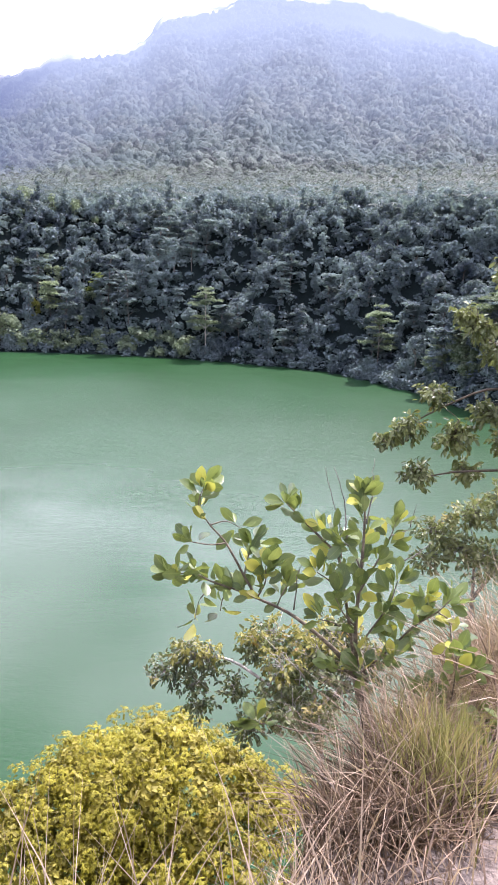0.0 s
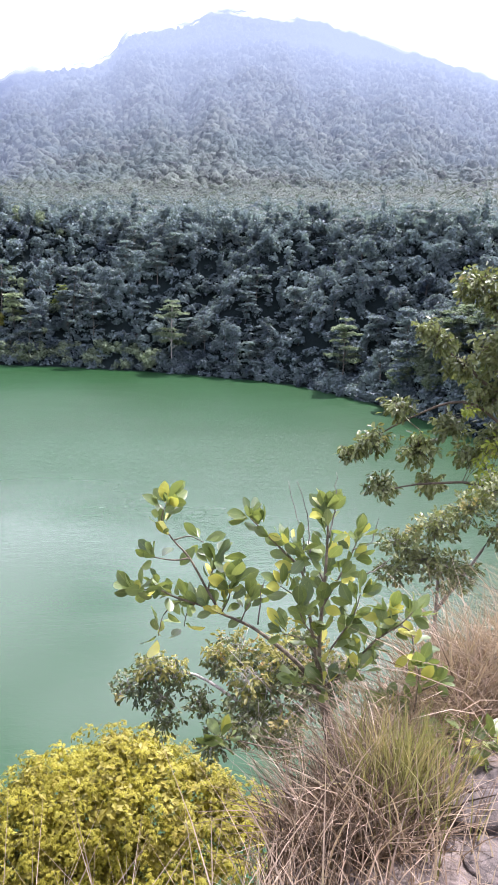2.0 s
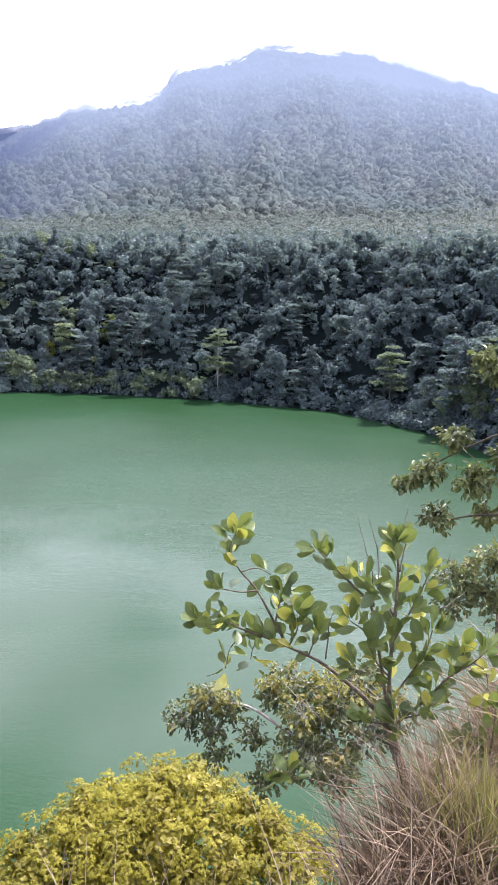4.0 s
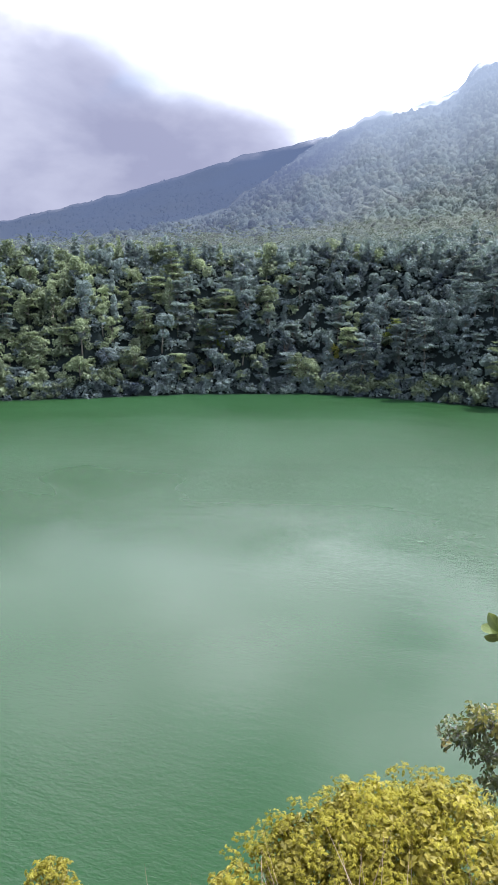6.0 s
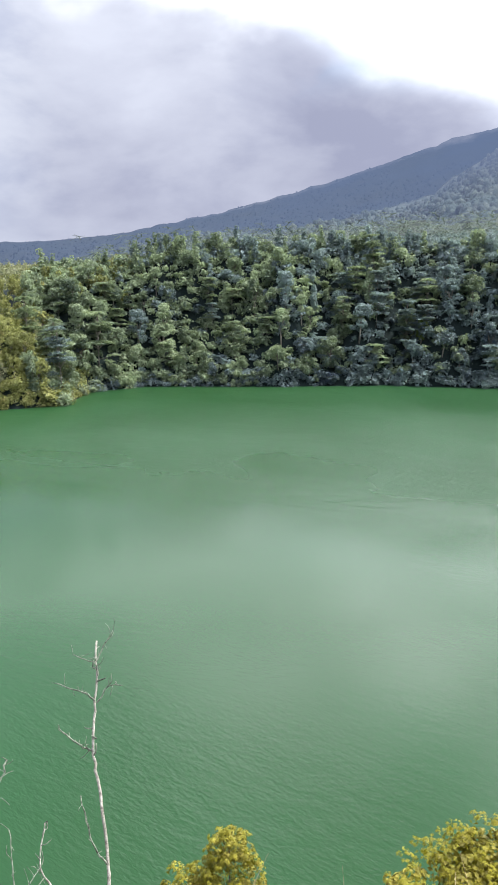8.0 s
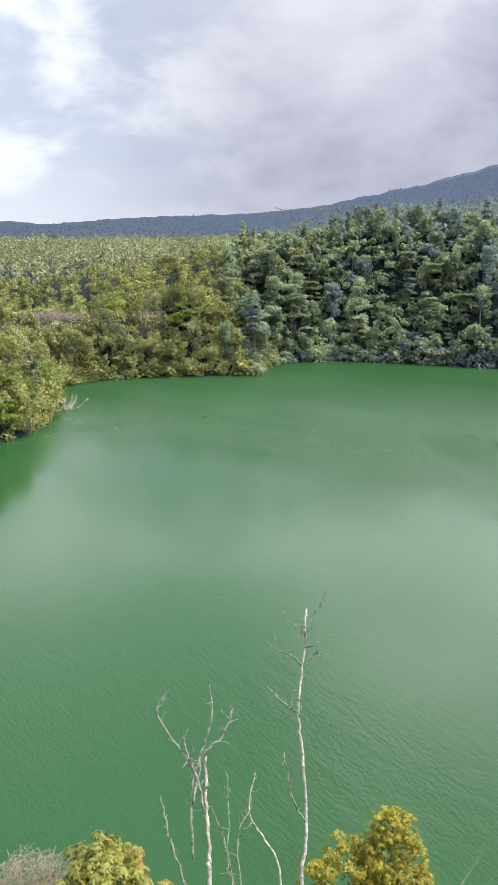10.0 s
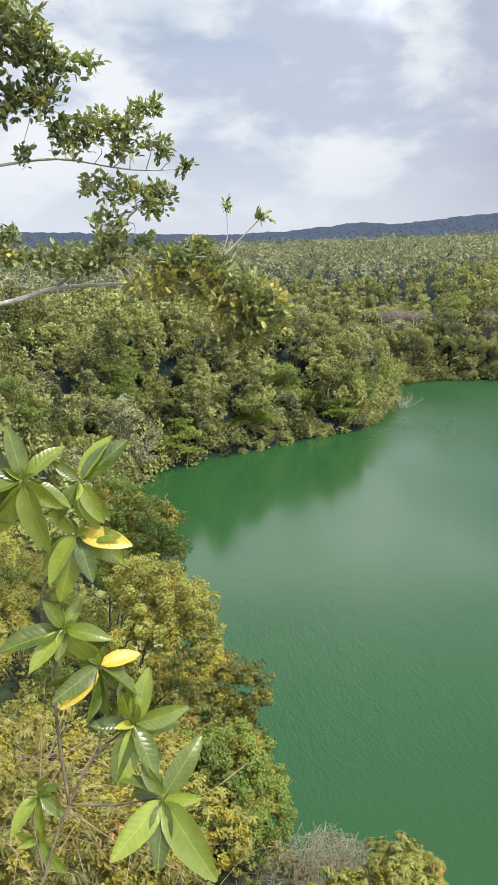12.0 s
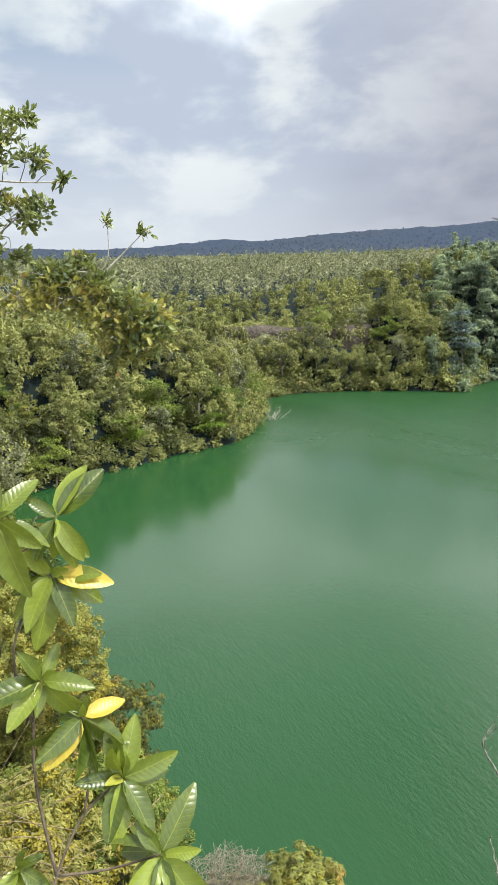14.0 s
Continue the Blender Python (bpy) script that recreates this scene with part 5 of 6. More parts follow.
    # bare dead twigs
    for a, b, c in (((0.395, 2.70, 44.81), (0.383, 2.72, 44.945), (0.314, 2.74, 45.168)), ((0.40, 2.66, 44.899), (0.395, 2.68, 45.03), (0.35, 2.70, 45.186)),
                    ((0.471, 2.64, 44.978), (0.491, 2.66, 45.108), (0.492, 2.68, 45.231)), ((0.569, 2.66, 44.926), (0.636, 2.66, 44.951), (0.667, 2.66, 45.055)),
                    ((0.586, 2.60, 44.836), (0.658, 2.60, 44.873), (0.717, 2.60, 44.932)), ((0.215, 2.70, 44.584), (0.232, 2.72, 44.748), (0.299, 2.74, 44.802))):
        runs.append((smooth_run([a, b, c], 5) + r.normal(0, 0.003, (11, 3)), 0.0035, 0.0012))
    for line, a, b in runs:
        part("dead_twig", mesh_of("dead_twig", *tubes([(line, a, b)], 6), BARK, True), top, "bare grey dead twig")


build_sapling()


def build_leafy_branch():
    """The large-leaved shrub that reaches in beside the viewer: leaves in whorls round each shoot's end."""
    r = R(202)
    top = thing("leafy_branch_shrub", "shrub branch with whorls of large glossy green and yellow leaves", "shrub")
    shapes = [leaf_mesh("branch_leaf", BRANCHLEAF, 0.15, 0.058, 0.85, c, f, 8) for c, f in ((0.16, 0.45), (0.30, 0.3), (0.08, 0.6), (0.22, 0.5))]
    old = [leaf_mesh("yellowed_leaf", YELLOWLEAF, 0.15, 0.062, 0.85, 0.2, f, 8) for f in (0.35, 0.55)]
    shoots = []
    for points, thick in (([rooted(-1.62, -0.50), (-1.80, -0.45, 44.45), (-1.937, -0.406, 44.621), (-2.019, -0.343, 44.739), (-2.069, -0.27, 44.832), (-2.083, -0.177, 44.887)], 0.0065),
                          ([(-2.019, -0.343, 44.739), (-1.998, -0.236, 44.735), (-1.975, -0.122, 44.752)], 0.005),
                          ([(-2.069, -0.27, 44.832), (-2.095, -0.243, 44.937), (-2.123, -0.251, 45.039)], 0.0045),
                          ([(-2.019, -0.343, 44.739), (-2.111, -0.362, 44.896), (-2.149, -0.355, 45.029), (-2.169, -0.329, 45.123)], 0.006),
                          ([(-2.149, -0.355, 45.029), (-2.193, -0.381, 45.178), (-2.212, -0.34, 45.287), (-2.219, -0.282, 45.351)], 0.005),
                          ([(-2.212, -0.34, 45.287), (-2.215, -0.36, 45.407), (-2.164, -0.39, 45.514)], 0.0045),
                          ([(-2.215, -0.36, 45.407), (-2.208, -0.304, 45.441), (-2.212, -0.264, 45.484)], 0.004),
                          ([(-2.215, -0.36, 45.407), (-2.169, -0.435, 45.415), (-2.128, -0.498, 45.442)], 0.004),
                          ([(-1.937, -0.406, 44.621), (-2.03, -0.43, 44.69), (-2.085, -0.419, 44.731)], 0.003),
                          ([(-1.937, -0.406, 44.621), (-1.99, -0.43, 44.62), (-2.021, -0.421, 44.655)], 0.003)):
        shoots.append((points[-1], part("branch", mesh_of("branch", *tubes([(smooth_run(points, 5), thick * 0.7, thick * 0.45)], 6), TWIG, True), top)))

    def whorl(head, tips, yellow=()):
        """Leaves from one bud towards their tips; the small ones of the bud between them."""
        stem = next(ob for end, ob in shoots if math.dist(end, head) < 0.01)
        head = np.array(head)
        for k, tip in enumerate(tips):
            out = np.array(tip) + r.normal(0, 0.012, 3) + [r.uniform(-0.01, 0.04), 0, 0]
            span = np.linalg.norm(out)
            face = np.array([0.75, -0.1, 0.62]) + r.normal(0, 0.34, 3)
            put_leaf(old[k % 2] if k in yellow else shapes[r.integers(4)], stem, head + out * 0.05, out, face, span / 0.145)
        for _ in range(3 if len(tips) > 4 else 0):
            out = unit(r.normal(size=3) * [0.5, 1, 0.7] + [0.1, 0, -0.5])
            put_leaf(shapes[r.integers(4)], stem, head + out * 0.008 - [0.02, 0, 0.012], out, np.array([0.7, -0.1, 0.6]) + r.normal(0, 0.4, 3), r.uniform(0.5, 0.85))
        for _ in range(4):
            out = unit(r.normal(size=3) * 0.7 + [0.3, 0, 0.5])
            put_leaf(shapes[2], stem, head, out, np.array([0.7, 0, 0.5]) + r.normal(0, 0.4, 3), r.uniform(0.2, 0.42))

    whorl((-1.975, -0.122, 44.752), [(-0.08, 0.10, 0.12), (0.10, 0.09, -0.09), (0.04, -0.11, -0.06), (0.06, -0.06, -0.08), (-0.04, -0.11, 0.04), (-0.06, -0.04, 0.07), (0.08, 0.0, -0.09), (0.02, 0.07, -0.02)])
    whorl((-2.083, -0.177, 44.887), [(0.02, 0.15, 0.0), (-0.01, -0.11, 0.01), (0.07, -0.04, -0.09), (0.06, -0.06, -0.08), (0.06, 0.07, -0.07), (-0.06, 0.04, 0.10), (-0.07, -0.02, 0.10)])
    whorl((-2.123, -0.251, 45.039), [(0.0, 0.10, 0.01), (0.04, -0.07, -0.06), (0.03, 0.06, -0.05), (0.04, -0.09, -0.06), (0.06, -0.04, -0.10), (0.05, 0.01, -0.08)], (0, 1))
    whorl((-2.169, -0.329, 45.123), [(0.02, 0.10, -0.03), (0.02, -0.12, -0.03), (0.05, -0.07, -0.07), (0.04, -0.02, -0.08), (-0.03, 0.02, 0.06), (-0.03, -0.04, 0.07), (0.03, 0.05, -0.06)])
    whorl((-2.219, -0.282, 45.351), [(0.01, 0.13, 0.0), (0.03, 0.10, -0.06), (0.04, -0.08, -0.09), (0.04, -0.02, -0.11), (0.04, 0.03, -0.10), (-0.02, -0.06, 0.07), (0.02, -0.06, -0.06)], (0,))
    whorl((-2.212, -0.264, 45.484), [(-0.03, 0.05, 0.11), (-0.02, 0.09, 0.08), (-0.01, -0.08, 0.04), (0.02, -0.03, -0.07), (0.03, 0.05, -0.09), (0.02, 0.02, -0.09)])
    whorl((-2.164, -0.390, 45.514), [(-0.01, -0.10, 0.08), (-0.03, 0.09, 0.08), (-0.03, -0.02, 0.11), (0.04, -0.07, -0.11), (0.05, 0.03, -0.15), (0.02, -0.12, -0.01), (0.04, 0.08, -0.05)])
    whorl((-2.128, -0.498, 45.442), [(0.02, 0.05, -0.06), (0.03, -0.02, -0.08), (0.01, -0.09, 0.01), (-0.02, 0.03, 0.07)], (0,))
    whorl((-2.085, -0.419, 44.731), [(0.04, -0.05, -0.04), (-0.02, 0.04, 0.03), (0.02, 0.06, -0.03), (0.05, -0.01, -0.06)])
    whorl((-2.021, -0.421, 44.655), [(0.03, -0.04, -0.03), (0.03, 0.04, -0.05), (-0.01, -0.07, 0.02)])


build_leafy_branch()


def sprays(r, clumps, nodes, count, size, hang):
    """Twigs from the nearest limb into each clump, and leaves in whorls at their ends."""
    clumps = np.array(clumps, float)
    twigs, verts, faces, base = [], [], [], 0
    share = clumps[:, 3] ** 2
    for c, n in zip(clumps, (count * share / share.sum()).astype(int) + 6):
        foot = nodes[np.argmin(np.linalg.norm(nodes - c[:3], axis=1))]
        twigs.append((smooth_run([foot, (foot * 0.6 + c[:3] * 0.4) + r.normal(0, c[3] * 0.35, 3), (foot * 0.25 + c[:3] * 0.75) + r.normal(0, c[3] * 0.35, 3), c[:3]], 3), size * 0.07, size * 0.02))
        whorls = max(3, n // 5)
        heads = c[:3] + unit(r.normal(size=(whorls, 3))) * [1, 1, 0.8] * (c[3] * r.random(whorls) ** 0.45)[:, None]
        for h in heads[: whorls // 2]:
            twigs.append(([c[:3], (c[:3] + h) / 2 + r.normal(0, c[3] * 0.08, 3), h], size * 0.05, size * 0.02))
        place = np.repeat(heads, 5, 0)
        stem = np.repeat(unit(heads - c[:3] + r.normal(0, c[3] * 0.3, heads.shape)), 5, 0)
        place = place - stem * (size * np.tile(np.linspace(0, 1.0, 5), whorls))[:, None]
        way = unit(r.normal(size=place.shape) * 0.7 + stem * 0.8 + [0, 0, hang])
        normal = r.normal(size=place.shape) * 0.6 + [0, 0, 0.8]
        k = len(place)
        normal = unit(normal - way * np.sum(normal * way, 1, keepdims=True))
        side = np.cross(way, normal)
        s = (size * r.uniform(0.6, 1.25, k))[:, None]
        rows = []
        for u, w, dz in ((0.05, 0.0, 0.0), (0.32, 0.20, 0.05), (0.32, 0.0, 0.0), (0.32, -0.20, 0.05),
                         (0.72, 0.21, 0.0), (0.72, 0.0, -0.05), (0.72, -0.21, 0.0), (1.0, 0.0, -0.14)):
            rows.append(place + way * s * u + side * s * w + normal * s * dz)
        verts.append(np.stack(rows, 1).reshape(-1, 3))
        q = base + 8 * np.arange(k)[:, None]
        faces.append(np.vstack([q + [0, 1, 2], q + [0, 2, 3], q + [1, 4, 5], q + [1, 5, 2], q + [2, 5, 6], q + [2, 6, 3], q + [4, 7, 5], q + [5, 7, 6]]))
        base += 8 * k
    return twigs, np.vstack(verts), np.vstack(faces)


def spray_tree(name, label, limbs, clumps, count, size, mat, seed, wood=BARK, sides=6, hang=-0.35, at=(0, 0, 0), times=1.0, young=None):
    """A small tree known by its boughs: limbs as (points, radius), leaves in whorls round the clumps."""
    r = R(seed)
    top = thing(name, label, "tree", at)
    top.scale = (times,) * 3
    runs = [(smooth_run(p), a, a * 0.25) for p, a in limbs]
    nodes = np.vstack([smooth_run(p) for p, _ in limbs])
    for k, (p, a) in enumerate(limbs):
        part("limb" if k else "trunk", mesh_of("limb", *tubes([runs[k]], sides), wood, True), top)
    twigs, verts, faces = sprays(r, clumps, nodes, count, size, hang)
    part("foliage", mesh_of("foliage", verts, faces, mat), top)
    if young:
        more, verts, faces = sprays(r, young[0], nodes, young[1], size, hang)
        twigs += more
        part("young_foliage", mesh_of("young_foliage", verts, faces, young[2]), top, "lighter young leaves")
    tagged(part("twig_spray", mesh_of("twigs", *tubes(twigs, 4), wood, True), top), kind="stuff")


SMALLLEAF = foliage("small_leaves", (0.045, 0.072, 0.026), (0.42, 0.45, 0.16), (0.44, 0.36, 0.10), 0.06, translucent=0.25, patch=0.9, gloss=0.5, rough=0.4)
BRIGHTLEAF = foliage("bright_leaves", (0.10, 0.15, 0.02), (0.38, 0.42, 0.07), (0.45, 0.38, 0.08), 0.05, translucent=0.35, patch=1.6)
BRONZE = foliage("bronze_leaves", (0.13, 0.12, 0.035), (0.46, 0.44, 0.12), (0.40, 0.22, 0.07), 0.06, translucent=0.3, patch=1.6)

TIPS = [(-2.62, 0.37, 46.15, 0.025), (-2.60, 0.48, 46.12, 0.025), (-2.63, 0.25, 46.27, 0.03), (-2.66, -0.03, 46.21, 0.05), (-2.65, 0.18, 46.2, 0.05), (-2.66, -0.10, 46.0, 0.07),
        (-2.66, 0.11, 46.05, 0.05), (-2.65, -0.28, 46.07, 0.04), (-2.61, -0.02, 46.54, 0.04), (-2.64, 0.06, 46.32, 0.06), (-2.61, 0.36, 45.74, 0.05), (-2.58, 0.52, 45.82, 0.04),
        (-2.64, -0.13, 46.37, 0.03), (-2.64, 0.28, 46.04, 0.05), (-2.68, -0.22, 46.30, 0.04), (-2.66, -0.30, 46.70, 0.12), (-2.70, -0.38, 46.55, 0.12), (-2.7, -0.35, 46.05, 0.08)]

# the tree that overhangs the path, its trunk behind the viewer's shoulder
spray_tree("overhanging_tree", "small-leaved tree reaching grey boughs out over the lake",
           [([root_in(BOUGH_AT, BOUGH_OUT, -9.6, -7.0, 0.5), (-2.45, -1.4, 44.9), (-2.6, -1.2, 45.6), (-2.7, -1.0, 46.3), (-2.8, -0.9, 47.2)], 0.05),
            ([(-2.6, -1.2, 45.6), (-2.68, -0.7, 45.82), (-2.75, -0.33, 45.87), (-2.76, -0.18, 45.91), (-2.76, -0.02, 45.92), (-2.75, 0.2, 45.92), (-2.70, 0.42, 45.89)], 0.011),
            ([(-2.7, -1.0, 46.3), (-2.67, -0.7, 46.25), (-2.73, -0.37, 46.27), (-2.75, -0.13, 46.30), (-2.75, 0.09, 46.27), (-2.73, 0.28, 46.27)], 0.007),
            ([(-2.76, -0.16, 45.92), (-2.74, 0.01, 46.04), (-2.72, 0.08, 46.13), (-2.70, 0.19, 46.21)], 0.006),
            ([(-2.75, 0.20, 45.92), (-2.66, 0.33, 45.99), (-2.63, 0.37, 46.05), (-2.62, 0.37, 46.15)], 0.004),
            ([(-2.66, 0.33, 45.97), (-2.60, 0.48, 46.12)], 0.004),
            ([(-2.75, -0.95, 46.7), (-2.85, -0.72, 46.5), (-2.80, -0.4, 46.52), (-2.74, -0.19, 46.6), (-2.66, -0.05, 46.56)], 0.007)],
           [(-2.58, -0.23, 46.62, 0.13), (-2.60, -0.17, 46.56, 0.10), (-2.61, -0.10, 46.53, 0.07), (-2.62, -0.24, 46.44, 0.09), (-2.62, -0.16, 46.44, 0.08),
            (-2.64, -0.08, 46.34, 0.08), (-2.64, 0.0, 46.38, 0.07), (-2.63, 0.09, 46.38, 0.07), (-2.62, 0.14, 46.43, 0.05), (-2.64, 0.17, 46.32, 0.05),
            (-2.66, 0.05, 46.20, 0.07), (-2.65, 0.14, 46.17, 0.07), (-2.66, 0.02, 46.09, 0.08), (-2.66, -0.01, 46.0, 0.09), (-2.66, -0.17, 46.0, 0.06),
            (-2.66, -0.27, 46.01, 0.06), (-2.65, 0.18, 45.99, 0.07), (-2.64, 0.26, 45.99, 0.08), (-2.63, 0.33, 45.95, 0.09), (-2.61, 0.42, 45.88, 0.10),
            (-2.60, 0.47, 45.84, 0.08), (-2.60, 0.44, 45.77, 0.08)] + TIPS,
           9000, 0.0255, SMALLLEAF, 203, PALEBARK, 7, 0.45, BOUGH_AT, BOUGH_OUT,
           ([(-2.66, 0.10, 45.93, 0.09), (-2.65, 0.18, 45.95, 0.09), (-2.64, 0.26, 45.93, 0.10), (-2.63, 0.33, 45.91, 0.10), (-2.62, 0.38, 45.83, 0.10), (-2.61, 0.44, 45.88, 0.09),
             (-2.60, 0.48, 45.80, 0.09), (-2.61, 0.42, 45.74, 0.08), (-2.62, 0.34, 45.77, 0.07), (-2.60, 0.52, 45.87, 0.06)], 2000, BRONZE))

# the dark-leaved tree beyond the dry grass
spray_tree("rim_tree", "dark-leaved tree with bronze hanging leaves below the rim",
           [([rooted(4.6, 7.0), (4.4, 7.1, 42.0), (4.0, 7.2, 43.6), (3.9, 7.4, 44.6), (3.7, 7.6, 45.6)], 0.09),
            ([(4.0, 7.2, 43.6), (3.24, 7.66, 44.28), (2.77, 7.91, 44.55), (2.2, 8.03, 44.31), (1.6, 8.08, 43.92)], 0.025),
            ([(3.9, 7.4, 44.4), (3.11, 7.8, 44.69), (2.76, 7.97, 44.97), (2.34, 8.12, 45.25)], 0.03),
            ([(3.9, 7.4, 44.6), (3.3, 7.84, 45.2), (2.9, 8.0, 45.8)], 0.03),
            ([(4.2, 7.15, 42.8), (3.06, 7.3, 43.7), (2.41, 7.6, 43.7), (1.9, 7.9, 43.5)], 0.025)],
           [(2.87, 7.99, 45.82, 0.30), (3.13, 7.89, 45.65, 0.30), (2.52, 8.07, 45.2, 0.22), (2.73, 7.98, 44.96, 0.24), (2.36, 8.13, 45.34, 0.17), (3.03, 7.89, 45.17, 0.26),
            (2.10, 8.08, 44.46, 0.22), (1.83, 8.06, 44.06, 0.24), (1.59, 8.08, 43.92, 0.17), (2.32, 7.92, 44.01, 0.27), (1.93, 7.9, 43.55, 0.23), (2.67, 7.89, 44.31, 0.25),
            (3.03, 7.82, 44.62, 0.30), (3.12, 7.69, 44.21, 0.28), (2.44, 7.79, 43.65, 0.22), (3.18, 7.81, 44.94, 0.30), (2.85, 7.75, 44.0, 0.24), (3.5, 7.7, 44.9, 0.4), (3.6, 7.6, 45.5, 0.4)],
           9000, 0.078, DARKLEAF, 204, TWIG, 6, -0.8, young=([(2.88, 7.3, 43.96, 0.2), (2.85, 7.3, 43.68, 0.2), (2.97, 7.3, 44.18, 0.2), (3.05, 7.3, 43.8, 0.25), (2.6, 7.3, 44.6, 0.12)], 420, BRIGHTLEAF))
spray_tree("rim_shrub", "grey-green small-leaved shrub behind the dry grass",
           [([rooted(2.2, 6.3), (2.2, 6.4, 42.6), (2.2, 6.5, 43.3)], 0.03), ([(2.2, 6.4, 42.8), (2.6, 6.45, 43.4), (2.75, 6.4, 43.8)], 0.02)],
           [(1.84, 6.57, 43.42, 0.24), (2.15, 6.54, 43.61, 0.25), (1.79, 6.49, 43.19, 0.2), (2.45, 6.5, 43.77, 0.25), (2.04, 6.46, 43.3, 0.24), (2.69, 6.48, 44.0, 0.25), (2.78, 6.33, 43.67, 0.28), (2.3, 6.4, 43.2, 0.3)],
           4500, 0.055, DARKLEAF, 205)
spray_tree("slope_tree", "small tree with dark and bronze hanging leaves on the slope",
           [([rooted(0.9, 6.3), (0.85, 6.4, 41.1), (0.6, 6.6, 41.5), (0.43, 6.64, 41.58)], 0.035),
            ([(0.43, 6.64, 41.58), (-0.1, 6.8, 41.85), (-0.5, 6.8, 41.85), (-0.75, 6.72, 41.78)], 0.018),
            ([(0.5, 6.62, 41.55), (0.55, 6.85, 42.0), (0.85, 6.9, 42.1)], 0.018),
            ([(0.85, 6.4, 41.1), (0.75, 6.1, 41.8), (0.6, 5.95, 42.2), (0.45, 5.9, 42.4)], 0.018), ([(0.75, 6.1, 41.8), (1.0, 6.0, 42.1), (1.15, 5.95, 42.4)], 0.014)],
           [(-0.53, 6.82, 41.88, 0.26), (-0.75, 6.72, 41.75, 0.23), (-0.27, 6.8, 41.83, 0.2), (0.31, 6.89, 41.97, 0.32), (0.72, 6.82, 41.91, 0.36), (-0.03, 6.68, 41.62, 0.2),
            (1.01, 6.88, 42.07, 0.31), (0.49, 6.63, 41.58, 0.3), (-0.37, 6.56, 41.47, 0.2), (0.09, 6.46, 41.31, 0.24), (0.77, 6.55, 41.5, 0.31), (-0.49, 6.66, 41.63, 0.2),
            (0.14, 6.25, 42.36, 0.22), (0.39, 5.92, 42.2, 0.26), (0.71, 6.09, 42.33, 0.28), (0.93, 5.84, 42.2, 0.28), (0.48, 5.69, 42.05, 0.26), (0.94, 6.34, 42.45, 0.24), (1.15, 6.0, 42.3, 0.3), (0.71, 5.54, 42.0, 0.24), (0.24, 5.71, 42.0, 0.2)],
           9500, 0.058, DARKLEAF, 206, PALEBARK, 6, -0.6, young=(
               [(-0.55, 6.78, 41.98, 0.22), (-0.30, 6.76, 41.95, 0.2), (0.31, 6.85, 42.12, 0.3), (0.72, 6.78, 42.08, 0.34), (1.01, 6.84, 42.22, 0.3),
                (0.39, 5.9, 42.35, 0.25), (0.71, 6.05, 42.48, 0.26), (0.14, 6.2, 42.46, 0.2), (1.15, 5.95, 42.45, 0.28)], 1900, BRONZE))


# ---------------------------------------------------------------- dead saplings
GREYTWIG = bark("weathered_twig", (0.022, 0.027, 0.018), (0.26, 0.285, 0.22), 40.0)
BLEACHED = bark("bleached_wood", (0.10, 0.085, 0.07), (0.52, 0.485, 0.43), 45.0)


def dead_tree(label, runs, seed, foot, times=0.80):
    r = R(seed)
    place = drawn_out((-0.297, -0.089, 46.044), times)
    top = thing("dead_sapling", label, "dead tree", place, group="dead saplings on the slope")
    top.scale = (times,) * 3
    runs[0][0][0] = root_in(place, times, *foot)
    for k, (points, a) in enumerate(runs):
        line = smooth_run(points, 6)
        line[1:-1] += r.normal(0, a * (0.5 if k else 0.25), line[1:-1].shape)
        limb = part("trunk" if k == 0 else "branch", mesh_of("branch", *tubes([(line, a * (1.0 if k else 0.66), a * (0.55 if k else 0.34))], 7), GREYTWIG if k else BLEACHED, True), top)
        if len(line) > 4:
            spurs = []
            for i in range(2 if k else len(line) * 2 // 3, len(line)):
                if r.random() < 0.3:
                    continue
                tip = line[i] + unit(r.normal(size=3) * 0.7 + [0, 0, 0.8]) * r.uniform(0.015, 0.075)
                bend = (line[i] + tip) / 2 + r.normal(0, 0.007, 3)
                spurs.append((smooth_run([line[i], bend, tip], 3), max(a * 0.32, 0.0019), max(a * 0.18, 0.0011)))
            if spurs:
                tagged(part("spur_growth", mesh_of("spurs", *tubes(spurs, 4), GREYTWIG, True), limb), kind="stuff")


dead_tree("bare white sapling with a long pale stem and crooked twigs",
          [([(0, 0, 0), (-2.21, 1.97, 43.05), (-2.34, 2.10, 43.31), (-2.47, 2.19, 43.57), (-2.57, 2.24, 43.77), (-2.68, 2.36, 43.96), (-2.80, 2.49, 44.19)], 0.015),
           ([(-2.68, 2.36, 43.96), (-2.73, 2.33, 44.0), (-2.84, 2.25, 44.05)], 0.005), ([(-2.59, 2.26, 43.77), (-2.65, 2.23, 43.79), (-2.75, 2.18, 43.87)], 0.006),
           ([(-2.71, 2.41, 44.06), (-2.74, 2.42, 44.11), (-2.83, 2.36, 44.16)], 0.004), ([(-2.67, 2.36, 43.95), (-2.66, 2.43, 44.01), (-2.61, 2.48, 44.01)], 0.004),
           ([(-2.74, 2.43, 44.12), (-2.74, 2.48, 44.18), (-2.73, 2.54, 44.25)], 0.004), ([(-2.36, 2.11, 43.36), (-2.43, 2.09, 43.45), (-2.56, 2.14, 43.61)], 0.005)], 301, (-1.85, 1.5), 0.87)
